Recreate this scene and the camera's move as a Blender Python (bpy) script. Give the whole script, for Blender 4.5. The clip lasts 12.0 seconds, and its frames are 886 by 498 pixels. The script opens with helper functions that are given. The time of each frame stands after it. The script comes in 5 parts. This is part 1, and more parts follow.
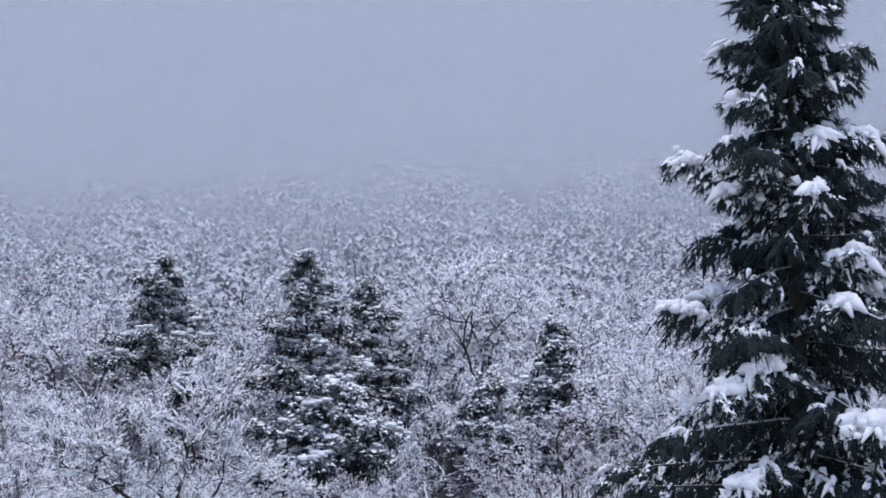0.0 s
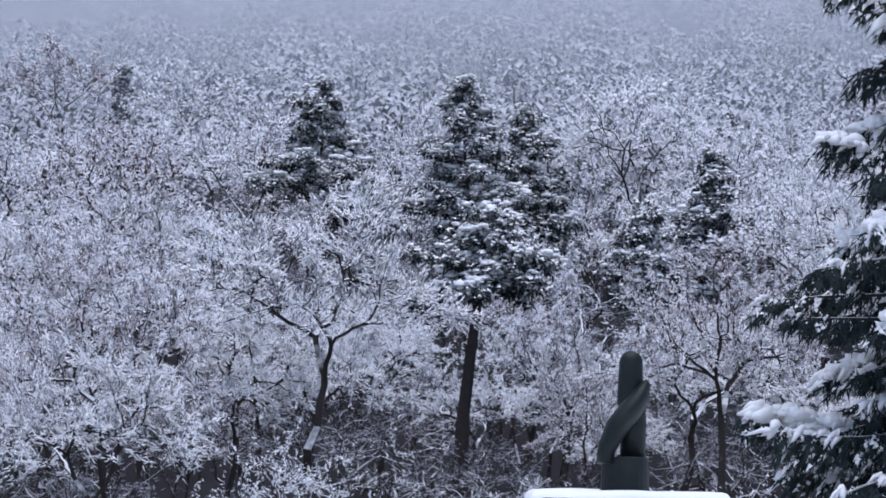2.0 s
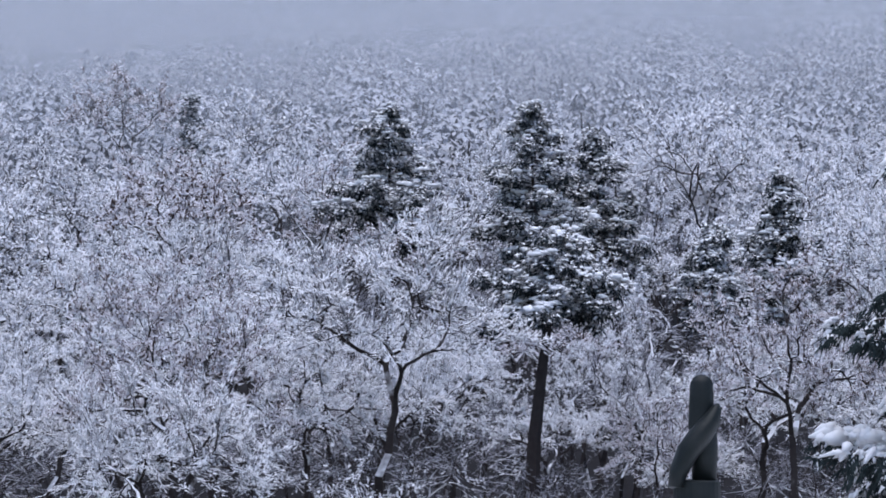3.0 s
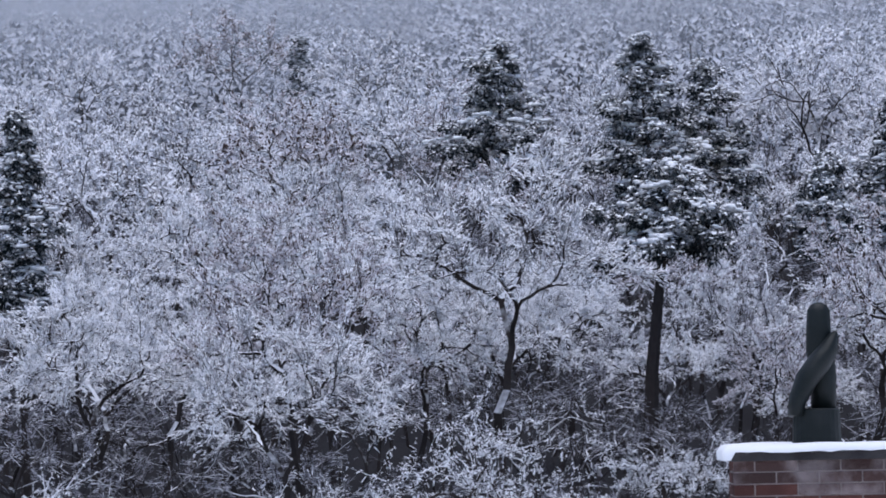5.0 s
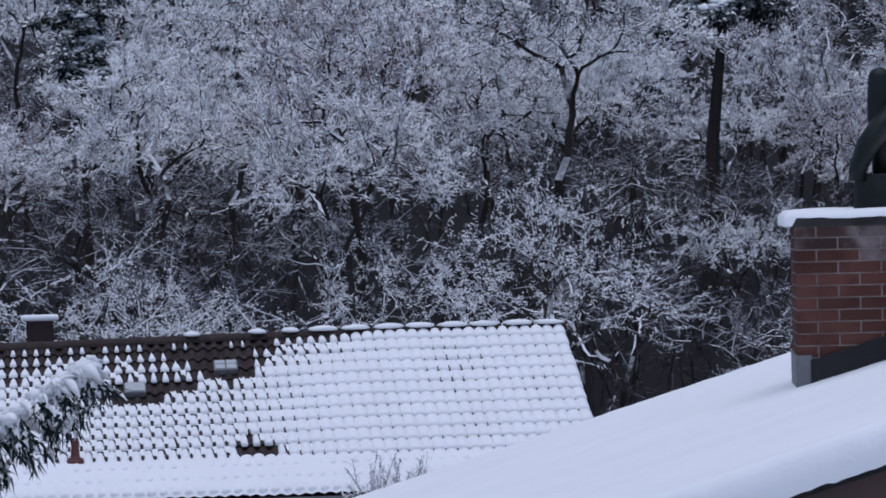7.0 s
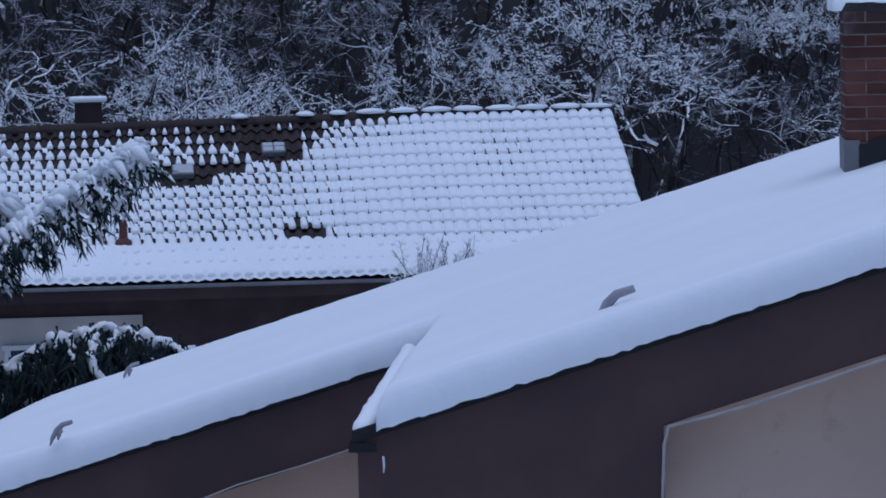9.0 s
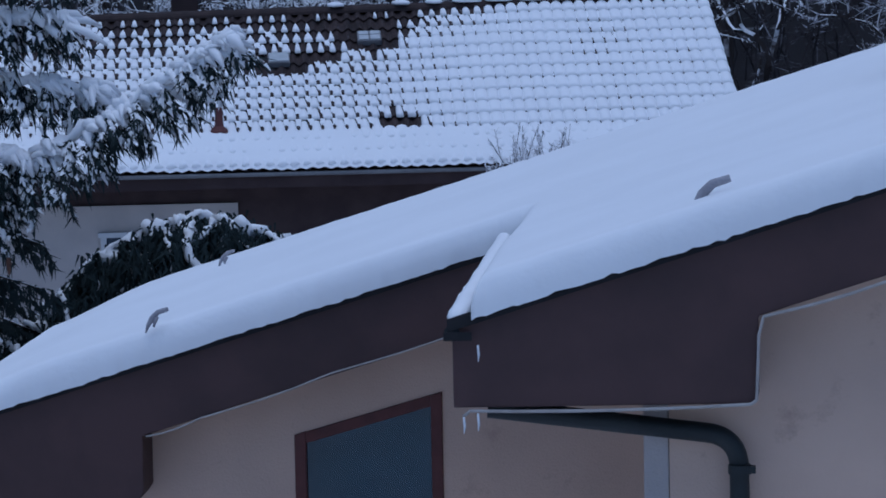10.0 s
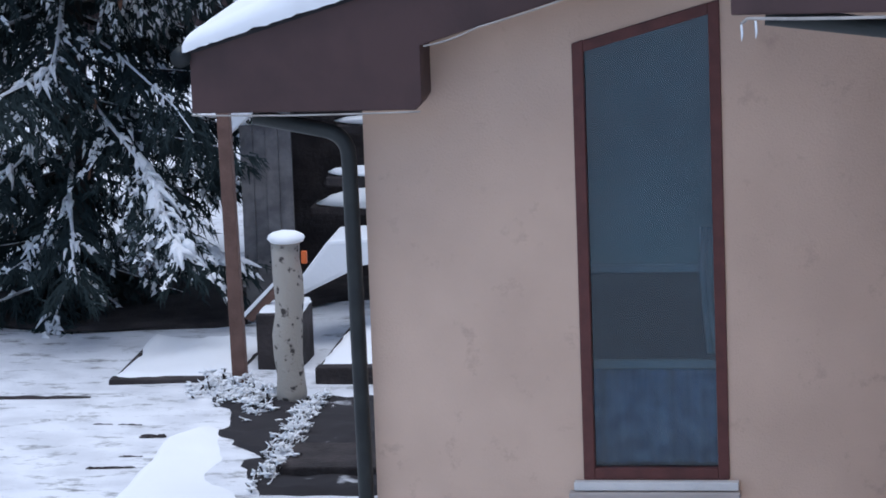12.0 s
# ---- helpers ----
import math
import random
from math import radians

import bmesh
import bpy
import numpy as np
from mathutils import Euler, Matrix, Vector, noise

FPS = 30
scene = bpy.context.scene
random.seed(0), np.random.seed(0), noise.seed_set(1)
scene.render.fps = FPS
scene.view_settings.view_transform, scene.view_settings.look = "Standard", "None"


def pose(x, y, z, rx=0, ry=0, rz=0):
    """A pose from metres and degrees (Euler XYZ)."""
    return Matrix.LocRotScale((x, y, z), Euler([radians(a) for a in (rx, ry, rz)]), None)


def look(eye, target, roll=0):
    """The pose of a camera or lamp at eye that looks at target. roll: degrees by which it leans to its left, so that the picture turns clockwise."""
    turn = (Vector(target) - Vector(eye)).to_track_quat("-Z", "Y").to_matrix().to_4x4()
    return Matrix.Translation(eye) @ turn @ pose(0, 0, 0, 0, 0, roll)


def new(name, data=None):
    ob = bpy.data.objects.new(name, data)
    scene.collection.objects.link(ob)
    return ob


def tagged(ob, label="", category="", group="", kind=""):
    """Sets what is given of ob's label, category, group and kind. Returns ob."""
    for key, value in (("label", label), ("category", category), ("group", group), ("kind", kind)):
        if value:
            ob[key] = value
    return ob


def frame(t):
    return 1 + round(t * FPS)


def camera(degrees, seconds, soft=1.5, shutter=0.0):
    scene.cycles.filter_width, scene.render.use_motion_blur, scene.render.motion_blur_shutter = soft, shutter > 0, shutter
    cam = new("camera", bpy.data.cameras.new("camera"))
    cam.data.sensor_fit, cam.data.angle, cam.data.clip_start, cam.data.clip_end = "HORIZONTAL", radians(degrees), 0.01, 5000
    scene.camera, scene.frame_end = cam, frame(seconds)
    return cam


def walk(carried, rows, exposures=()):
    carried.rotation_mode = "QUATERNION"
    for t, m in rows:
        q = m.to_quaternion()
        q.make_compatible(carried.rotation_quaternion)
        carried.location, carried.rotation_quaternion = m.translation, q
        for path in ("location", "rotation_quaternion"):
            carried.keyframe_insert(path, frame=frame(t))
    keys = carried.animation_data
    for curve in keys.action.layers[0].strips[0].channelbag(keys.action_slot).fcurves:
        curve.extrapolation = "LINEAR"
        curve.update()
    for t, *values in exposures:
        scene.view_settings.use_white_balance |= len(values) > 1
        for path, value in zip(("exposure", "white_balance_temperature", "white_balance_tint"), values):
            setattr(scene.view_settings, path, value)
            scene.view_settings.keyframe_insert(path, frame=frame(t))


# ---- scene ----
cam = camera(12.43, 12.0, soft=1.75)
EYE = 6.5
PATH = [
    (0.0, 95.366, 0.115, -3.456), (0.5, 94.532, -0.942, -2.819), (1.0, 93.27, -1.234, -2.716), (1.5, 92.975, -1.222, -2.361),
    (2.0, 92.907, -0.993, -1.306), (2.5, 93.278, -0.762, -0.689), (4.5, 92.803, 0.946, 0.949), (5.0, 92.38, 1.153, 1.373),
    (5.5, 91.771, 1.182, 1.519), (6.0, 91.094, 1.396, 1.633), (6.5, 90.236, 1.456, 1.891), (7.0, 89.127, 1.471, 2.231),
    (7.2, 88.661, 1.358, 2.382), (8.8, 86.606, 1.201, 2.636), (9.0, 86.091, 1.247, 2.914), (9.5, 85.18, 1.416, 3.851),
    (10.0, 84.555, 1.144, 4.268), (10.5, 83.617, 1.255, 4.709), (11.0, 81.701, 1.231, 5.697), (11.5, 80.705, 1.738, 7.004),
    (12.0, 79.152, 2.023, 8.079),
]
EXPOSURES = [(0.0, 0.82, 6050, 15.5), (0.5, 0.48, 5950, 15.5), (1.0, 0.56, 5950, 15.5), (1.5, 0.84, 6000, 15.5), (2.5, 0.84, 6000, 16), (4.5, 0.66, 6000, 16), (5.5, 0.66, 6000, 16), (6.0, 0.6, 6000, 16), (6.5, 0.32, 5950, 16),
             (7.0, 0.1, 5850, 15.5), (8.8, -0.25, 5100, 14.5), (9.5, -0.38, 4930, 12), (10.5, -0.36, 4880, 11.5), (11.0, 0.03, 5100, 10.5), (11.5, 0.62, 5600, 11.5), (12.0, 0.76, 5800, 10.5)]
walk(cam, [(t, pose(0, 0, EYE, rx, ry, rz)) for t, rx, ry, rz in PATH], EXPOSURES)

# ---- sky and sun: an overcast winter dusk ----
world = bpy.data.worlds.new("winter_sky")
scene.world = world
world.use_nodes = True
wn = world.node_tree
sky = wn.nodes.new("ShaderNodeTexSky")
sky.sky_type = "NISHITA"
sky.sun_disc = False
sky.sun_elevation, sky.sun_rotation = radians(60), radians(180)
sky.air_density, sky.dust_density, sky.ozone_density = 1.0, 0.6, 1.5
wn.links.new(sky.outputs[0], wn.nodes["Background"].inputs[0])
wn.nodes["Background"].inputs[1].default_value = 0.07
sun_data = bpy.data.lights.new("sun", "SUN")
sun_data.energy, sun_data.angle, sun_data.color = 1.5, radians(60), (1.0, 0.98, 0.96)
sun = new("sun", sun_data)
sun.matrix_basis = look((0, 0, 50), (0.3, 0.6, 40))


# ---- materials ----
def material(name, base, rough=0.7, second=None, scale=8.0, bump=0.3, bump_scale=60.0, metallic=0.0, mix=(0.4, 0.65), spec=0.3, jitter=0.0):
    """Two colours mixed by two sizes of noise, with fine relief."""
    m = bpy.data.materials.new(name)
    m.use_nodes = True
    nt = m.node_tree
    b = nt.nodes["Principled BSDF"]
    b.inputs["Roughness"].default_value, b.inputs["Metallic"].default_value = rough, metallic
    b.inputs["Specular IOR Level"].default_value = spec
    pos = nt.nodes.new("ShaderNodeNewGeometry")
    big, small = nt.nodes.new("ShaderNodeTexNoise"), nt.nodes.new("ShaderNodeTexNoise")
    for n, s, d in ((big, scale, 6.0), (small, bump_scale, 4.0)):
        n.inputs["Scale"].default_value, n.inputs["Detail"].default_value = s, d
        nt.links.new(pos.outputs["Position"], n.inputs["Vector"])
    ramp = nt.nodes.new("ShaderNodeMapRange")
    ramp.inputs["From Min"].default_value, ramp.inputs["From Max"].default_value = mix
    nt.links.new(big.outputs["Fac"], ramp.inputs["Value"])
    mx = nt.nodes.new("ShaderNodeMix")
    mx.data_type = "RGBA"
    mx.inputs["A"].default_value = (*base, 1)
    mx.inputs["B"].default_value = (*(second or [min(1, c * 1.25) for c in base]), 1)
    nt.links.new(ramp.outputs["Result"], mx.inputs["Factor"])
    out = mx.outputs["Result"]
    if jitter:
        info, hsv, ran = nt.nodes.new("ShaderNodeObjectInfo"), nt.nodes.new("ShaderNodeHueSaturation"), nt.nodes.new("ShaderNodeMapRange")
        ran.inputs["To Min"].default_value, ran.inputs["To Max"].default_value = 1 - jitter, 1 + jitter
        nt.links.new(info.outputs["Random"], ran.inputs["Value"])
        nt.links.new(ran.outputs["Result"], hsv.inputs["Value"])
        nt.links.new(out, hsv.inputs["Color"])
        out = hsv.outputs["Color"]
    nt.links.new(out, b.inputs["Base Color"])
    bp = nt.nodes.new("ShaderNodeBump")
    bp.inputs["Strength"].default_value, bp.inputs["Distance"].default_value = bump, 0.02
    nt.links.new(small.outputs["Fac"], bp.inputs["Height"])
    nt.links.new(bp.outputs["Normal"], b.inputs["Normal"])
    return m


def snowed(name, under, snow=(0.82, 0.83, 0.86), low=-0.1, high=0.4, patch=6.0, rough=0.85, amount=0.6, jitter=0.0):
    """Bark, needles or boards with snow lying on whatever faces up, broken by noise."""
    m = bpy.data.materials.new(name)
    m.use_nodes = True
    nt = m.node_tree
    b = nt.nodes["Principled BSDF"]
    b.inputs["Roughness"].default_value = rough
    b.inputs["Specular IOR Level"].default_value = 0.15
    geo, sep, no = nt.nodes.new("ShaderNodeNewGeometry"), nt.nodes.new("ShaderNodeSeparateXYZ"), nt.nodes.new("ShaderNodeTexNoise")
    nt.links.new(geo.outputs["Normal"], sep.inputs[0])
    nt.links.new(geo.outputs["Position"], no.inputs["Vector"])
    no.inputs["Scale"].default_value, no.inputs["Detail"].default_value = patch, 4.0
    add = nt.nodes.new("ShaderNodeMath")
    add.operation = "MULTIPLY_ADD"
    nt.links.new(no.outputs["Fac"], add.inputs[0])
    add.inputs[1].default_value = amount
    nt.links.new(sep.outputs["Z"], add.inputs[2])
    ramp = nt.nodes.new("ShaderNodeMapRange")
    ramp.inputs["From Min"].default_value, ramp.inputs["From Max"].default_value = low + amount / 2, high + amount / 2
    load = add
    if jitter:                                    # some trees carry more snow than others
        info = nt.nodes.new("ShaderNodeObjectInfo")
        load = nt.nodes.new("ShaderNodeMath")
        load.operation = "MULTIPLY_ADD"
        nt.links.new(info.outputs["Random"], load.inputs[0])
        load.inputs[1].default_value = jitter
        nt.links.new(add.outputs[0], load.inputs[2])
        for key in ("From Min", "From Max"):
            ramp.inputs[key].default_value += jitter / 2
    nt.links.new(load.outputs[0], ramp.inputs["Value"])
    tone, mx = nt.nodes.new("ShaderNodeMix"), nt.nodes.new("ShaderNodeMix")
    tone.data_type = mx.data_type = "RGBA"
    tone.inputs["A"].default_value = (*under, 1)
    tone.inputs["B"].default_value = (*[min(1, c * 1.7 + 0.01) for c in under], 1)
    info = nt.nodes.new("ShaderNodeObjectInfo")
    nt.links.new(info.outputs["Random"] if jitter else no.outputs["Fac"], tone.inputs["Factor"])
    nt.links.new(tone.outputs["Result"], mx.inputs["A"])
    mx.inputs["B"].default_value = (*snow, 1)
    nt.links.new(ramp.outputs["Result"], mx.inputs["Factor"])
    nt.links.new(mx.outputs["Result"], b.inputs["Base Color"])
    return m


def plaster_material():
    """Painted render: cloudy tone, weather stains and a fine sandy grain."""
    m = material("beige_plaster", (0.66, 0.49, 0.385), 0.9, (0.55, 0.405, 0.32), 1.6, 0.22, 90.0, mix=(0.3, 0.75), spec=0.15)
    nt = m.node_tree
    b = nt.nodes["Principled BSDF"]
    src = b.inputs["Base Color"].links[0].from_socket
    geo, no, ramp, mx = (nt.nodes.new("ShaderNode" + k) for k in ("NewGeometry", "TexNoise", "MapRange", "Mix"))
    no.inputs["Scale"].default_value, no.inputs["Detail"].default_value, no.inputs["Roughness"].default_value = 4.5, 8.0, 0.7
    nt.links.new(geo.outputs["Position"], no.inputs["Vector"])
    for k, v in (("From Min", 0.58), ("From Max", 0.74), ("To Min", 0.0), ("To Max", 0.55)):
        ramp.inputs[k].default_value = v
    nt.links.new(no.outputs["Fac"], ramp.inputs["Value"])
    mx.data_type = "RGBA"
    nt.links.new(ramp.outputs["Result"], mx.inputs["Factor"])
    nt.links.new(src, mx.inputs["A"])
    mx.inputs["B"].default_value = (0.34, 0.235, 0.19, 1)
    nt.links.new(mx.outputs["Result"], b.inputs["Base Color"])
    return m


SNOW = material("snow", (0.85, 0.86, 0.88), 0.8, (0.88, 0.89, 0.91), 1.2, 0.12, 30.0, spec=0.2)
BARK = snowed("snowy_bark", (0.035, 0.028, 0.026), low=0.2, high=0.6)
TWIG = snowed("frosted_twig", (0.25, 0.24, 0.26), snow=(0.90, 0.90, 0.92), low=-0.85, high=0.1, patch=1.0, amount=0.9, jitter=0.6)
HOAR = snowed("snow_coated_bark", (0.10, 0.09, 0.09), low=-0.15, high=0.4, patch=3.0)
FROST = snowed("hoar_frost", (0.28, 0.27, 0.29), snow=(0.88, 0.88, 0.91), low=-0.8, high=0.3, patch=0.5, amount=0.9, jitter=0.5)
# far crowns: haze put into the colour as dull grey, low-contrast snow
HAZED = snowed("haze_greyed_frost", (0.19, 0.195, 0.21), snow=(0.60, 0.61, 0.65), low=-0.4, high=0.75, patch=0.12, amount=1.0)
# thin frost, its snow greyed in the colour to stand for canopy shade
DIM = snowed("shaded_thin_frost_twig", (0.055, 0.05, 0.056), snow=(0.44, 0.44, 0.49), low=0.0, high=0.9, patch=1.0, amount=0.9)
RUSSET = snowed("russet_twig", (0.12, 0.08, 0.07), snow=(0.72, 0.70, 0.74), low=-0.35, high=0.6, patch=3.0, amount=0.8)
NEEDLE = snowed("needles", (0.016, 0.025, 0.026), low=0.95, high=1.4, patch=9.0, amount=0.5)
PINE = snowed("pine_needles", (0.018, 0.024, 0.028), low=0.4, high=0.9, patch=5.0, amount=0.6)
CONE = material("spruce_cone", (0.10, 0.05, 0.035), 0.7, (0.16, 0.08, 0.05), 20)
PLASTER = plaster_material()
FASCIA = material("brown_fascia", (0.080, 0.046, 0.045), 0.6, (0.058, 0.035, 0.035), 2.5, 0.1, 40.0)
TAR = material("dark_metal_edge", (0.014, 0.014, 0.016), 0.7, (0.022, 0.022, 0.025), 6)
PIPE = material("dark_painted_pipe", (0.016, 0.02, 0.022), 0.5, (0.028, 0.033, 0.034), 5, 0.1)
REDWOOD = material("red_brown_frame", (0.12, 0.042, 0.038), 0.5, (0.09, 0.033, 0.03), 9, 0.2, 80)
WHITE = material("white_paint", (0.72, 0.71, 0.70), 0.5, (0.6, 0.6, 0.6), 4)
STRIP = material("pale_grey_strip", (0.47, 0.42, 0.40), 0.7, (0.40, 0.36, 0.34), 2.0)
BRICK = material("red_brick", (0.085, 0.032, 0.025), 0.9, (0.14, 0.058, 0.045), 5.0, 0.6, 90.0, jitter=0.25)
STAINED = material("stained_red_brick", (0.07, 0.04, 0.035), 0.95, (0.27, 0.22, 0.21), 6.0, 0.6, 90.0, jitter=0.3)
MORTAR = material("mortar", (0.34, 0.29, 0.27), 0.95, (0.2, 0.16, 0.15), 4.0, 0.5, 90.0)
LEAD = material("lead_flashing", (0.16, 0.16, 0.17), 0.5, (0.22, 0.22, 0.23), 4.0, 0.2)
CONCRETE = material("dark_concrete", (0.035, 0.032, 0.034), 0.9, (0.07, 0.065, 0.066), 5.0, 0.5, 60)
COWL = material("dark_cowl_metal", (0.008, 0.012, 0.012), 0.55, (0.016, 0.02, 0.02), 6.0, 0.15, 30, metallic=0.2)
TILE = material("dark_brown_tile", (0.03, 0.021, 0.021), 0.8, (0.048, 0.032, 0.03), 6.0, 0.4, 60, jitter=0.2)
WALLBROWN = material("dark_brown_wall", (0.055, 0.036, 0.036), 0.85, (0.075, 0.05, 0.048), 3.0, 0.3)
CREAM = material("cream_panel", (0.56, 0.50, 0.46), 0.85, (0.48, 0.43, 0.40), 2.0)
CABLE = material("pale_cable", (0.45, 0.42, 0.40), 0.6, (0.35, 0.32, 0.30), 9)
GREYWOOD = material("weathered_boards", (0.12, 0.115, 0.12), 0.85, (0.2, 0.19, 0.19), 7.0, 0.5, 50)
BROWNPOST = material("brown_stained_post", (0.13, 0.075, 0.06), 0.75, (0.17, 0.10, 0.08), 7.0, 0.4, 50)
BIRCH = material("birch_post", (0.42, 0.38, 0.33), 0.85, (0.07, 0.06, 0.055), 15.0, 0.4, 50, mix=(0.60, 0.66))
# also colours the sheet that stands for the shed's inner shade
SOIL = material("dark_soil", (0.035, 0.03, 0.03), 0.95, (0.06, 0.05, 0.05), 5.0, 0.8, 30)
ORANGE = material("orange_plastic", (0.75, 0.16, 0.04), 0.5, (0.7, 0.14, 0.03), 5)
GREYCLIP = material("grey_snow_guard", (0.30, 0.29, 0.32), 0.6, (0.38, 0.37, 0.40), 12)
ICE = material("ice", (0.7, 0.72, 0.76), 0.15, (0.75, 0.77, 0.8), 12)
TEALROOM = material("reflection_teal_room", (0.09, 0.15, 0.20), 0.9, (0.12, 0.18, 0.23), 2, 0.0)
PALEROOM = material("pale_rail_and_glare", (0.35, 0.40, 0.42), 0.9, (0.42, 0.46, 0.48), 6)


def ground_material():
    m = material("snowy_ground", (0.76, 0.77, 0.80), 0.85, (0.62, 0.63, 0.66), 2.6, 0.4, 20.0, spec=0.15)
    nt = m.node_tree
    b = nt.nodes["Principled BSDF"]
    src = b.inputs["Base Color"].links[0].from_socket
    geo, sep, no = nt.nodes.new("ShaderNodeNewGeometry"), nt.nodes.new("ShaderNodeSeparateXYZ"), nt.nodes.new("ShaderNodeTexNoise")
    nt.links.new(geo.outputs["Position"], sep.inputs[0])
    nt.links.new(geo.outputs["Position"], no.inputs["Vector"])
    no.inputs["Scale"].default_value, no.inputs["Detail"].default_value = 0.5, 6.0
    wood = nt.nodes.new("ShaderNodeMapRange")          # leaf litter, coloured near-black to stand for the wood's shade, begins at its edge
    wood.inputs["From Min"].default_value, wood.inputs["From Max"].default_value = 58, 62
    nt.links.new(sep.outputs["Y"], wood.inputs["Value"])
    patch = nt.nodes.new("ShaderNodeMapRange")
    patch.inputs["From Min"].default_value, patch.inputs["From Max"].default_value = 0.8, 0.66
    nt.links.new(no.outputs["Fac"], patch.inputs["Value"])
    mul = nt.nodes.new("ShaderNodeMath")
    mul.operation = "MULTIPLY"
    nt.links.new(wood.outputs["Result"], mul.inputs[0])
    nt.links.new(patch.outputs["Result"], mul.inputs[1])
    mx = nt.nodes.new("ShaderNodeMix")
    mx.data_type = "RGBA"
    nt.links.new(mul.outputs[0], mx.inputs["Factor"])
    lie, blade, poke, thinned = (nt.nodes.new("ShaderNode" + k) for k in ("Mapping", "TexNoise", "MapRange", "Mix"))
    lie.inputs["Scale"].default_value = (2.6, 5.0, 1.0)          # flattened grass pokes through the thin snow
    nt.links.new(geo.outputs["Position"], lie.inputs["Vector"])
    nt.links.new(lie.outputs["Vector"], blade.inputs["Vector"])
    for k, v in (("Scale", 1.0), ("Detail", 7.0), ("Roughness", 0.75)):
        blade.inputs[k].default_value = v
    for k, v in (("From Min", 0.535), ("From Max", 0.66), ("To Min", 0.0), ("To Max", 0.8)):
        poke.inputs[k].default_value = v
    nt.links.new(blade.outputs["Fac"], poke.inputs["Value"])
    thinned.data_type = "RGBA"
    nt.links.new(poke.outputs["Result"], thinned.inputs["Factor"])
    nt.links.new(src, thinned.inputs["A"])
    thinned.inputs["B"].default_value = (0.10, 0.10, 0.09, 1)
    nt.links.new(thinned.outputs["Result"], mx.inputs["A"])
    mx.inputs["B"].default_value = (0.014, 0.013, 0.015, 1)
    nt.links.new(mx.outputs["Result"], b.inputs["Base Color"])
    return m


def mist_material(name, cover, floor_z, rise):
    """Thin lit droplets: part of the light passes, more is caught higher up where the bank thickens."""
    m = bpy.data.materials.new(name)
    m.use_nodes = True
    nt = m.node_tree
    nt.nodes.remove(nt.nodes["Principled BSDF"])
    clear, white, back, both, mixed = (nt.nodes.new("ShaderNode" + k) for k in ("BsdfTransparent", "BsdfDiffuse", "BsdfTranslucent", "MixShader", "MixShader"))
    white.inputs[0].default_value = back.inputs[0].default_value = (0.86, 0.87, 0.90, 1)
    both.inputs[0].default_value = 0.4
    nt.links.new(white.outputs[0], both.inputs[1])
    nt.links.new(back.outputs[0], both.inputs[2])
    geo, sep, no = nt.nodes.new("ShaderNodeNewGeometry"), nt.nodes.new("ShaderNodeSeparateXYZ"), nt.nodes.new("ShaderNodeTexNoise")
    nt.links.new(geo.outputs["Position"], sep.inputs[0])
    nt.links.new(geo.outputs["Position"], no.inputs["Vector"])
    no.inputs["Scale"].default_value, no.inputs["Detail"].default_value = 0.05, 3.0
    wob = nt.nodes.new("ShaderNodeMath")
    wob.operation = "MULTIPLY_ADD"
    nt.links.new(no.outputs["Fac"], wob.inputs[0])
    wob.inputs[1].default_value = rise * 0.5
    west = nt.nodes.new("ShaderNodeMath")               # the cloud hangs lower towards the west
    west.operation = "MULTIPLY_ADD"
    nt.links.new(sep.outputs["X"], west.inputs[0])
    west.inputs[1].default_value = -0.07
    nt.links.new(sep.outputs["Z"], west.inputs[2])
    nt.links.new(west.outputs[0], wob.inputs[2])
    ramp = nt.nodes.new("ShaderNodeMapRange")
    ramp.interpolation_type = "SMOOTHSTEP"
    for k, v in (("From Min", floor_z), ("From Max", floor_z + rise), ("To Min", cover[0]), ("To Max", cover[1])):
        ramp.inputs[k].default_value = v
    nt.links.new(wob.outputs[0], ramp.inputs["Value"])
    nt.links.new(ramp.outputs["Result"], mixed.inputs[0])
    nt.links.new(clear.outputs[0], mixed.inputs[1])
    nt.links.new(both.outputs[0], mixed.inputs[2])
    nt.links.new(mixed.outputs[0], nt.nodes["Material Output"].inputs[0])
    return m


def glass_material():
    m = bpy.data.materials.new("window_glass")
    m.use_nodes = True
    nt = m.node_tree
    nt.nodes.remove(nt.nodes["Principled BSDF"])
    clear, gloss, mixed, fr = (nt.nodes.new("ShaderNode" + k) for k in ("BsdfTransparent", "BsdfGlossy", "MixShader", "Fresnel"))
    clear.inputs[0].default_value = (0.55, 0.70, 0.78, 1)
    gloss.inputs["Roughness"].default_value = 0.03
    fr.inputs[0].default_value = 1.6
    nt.links.new(fr.outputs[0], mixed.inputs[0])
    nt.links.new(clear.outputs[0], mixed.inputs[1])
    nt.links.new(gloss.outputs[0], mixed.inputs[2])
    nt.links.new(mixed.outputs[0], nt.nodes["Material Output"].inputs[0])
    return m


GROUND, GLASS = ground_material(), glass_material()


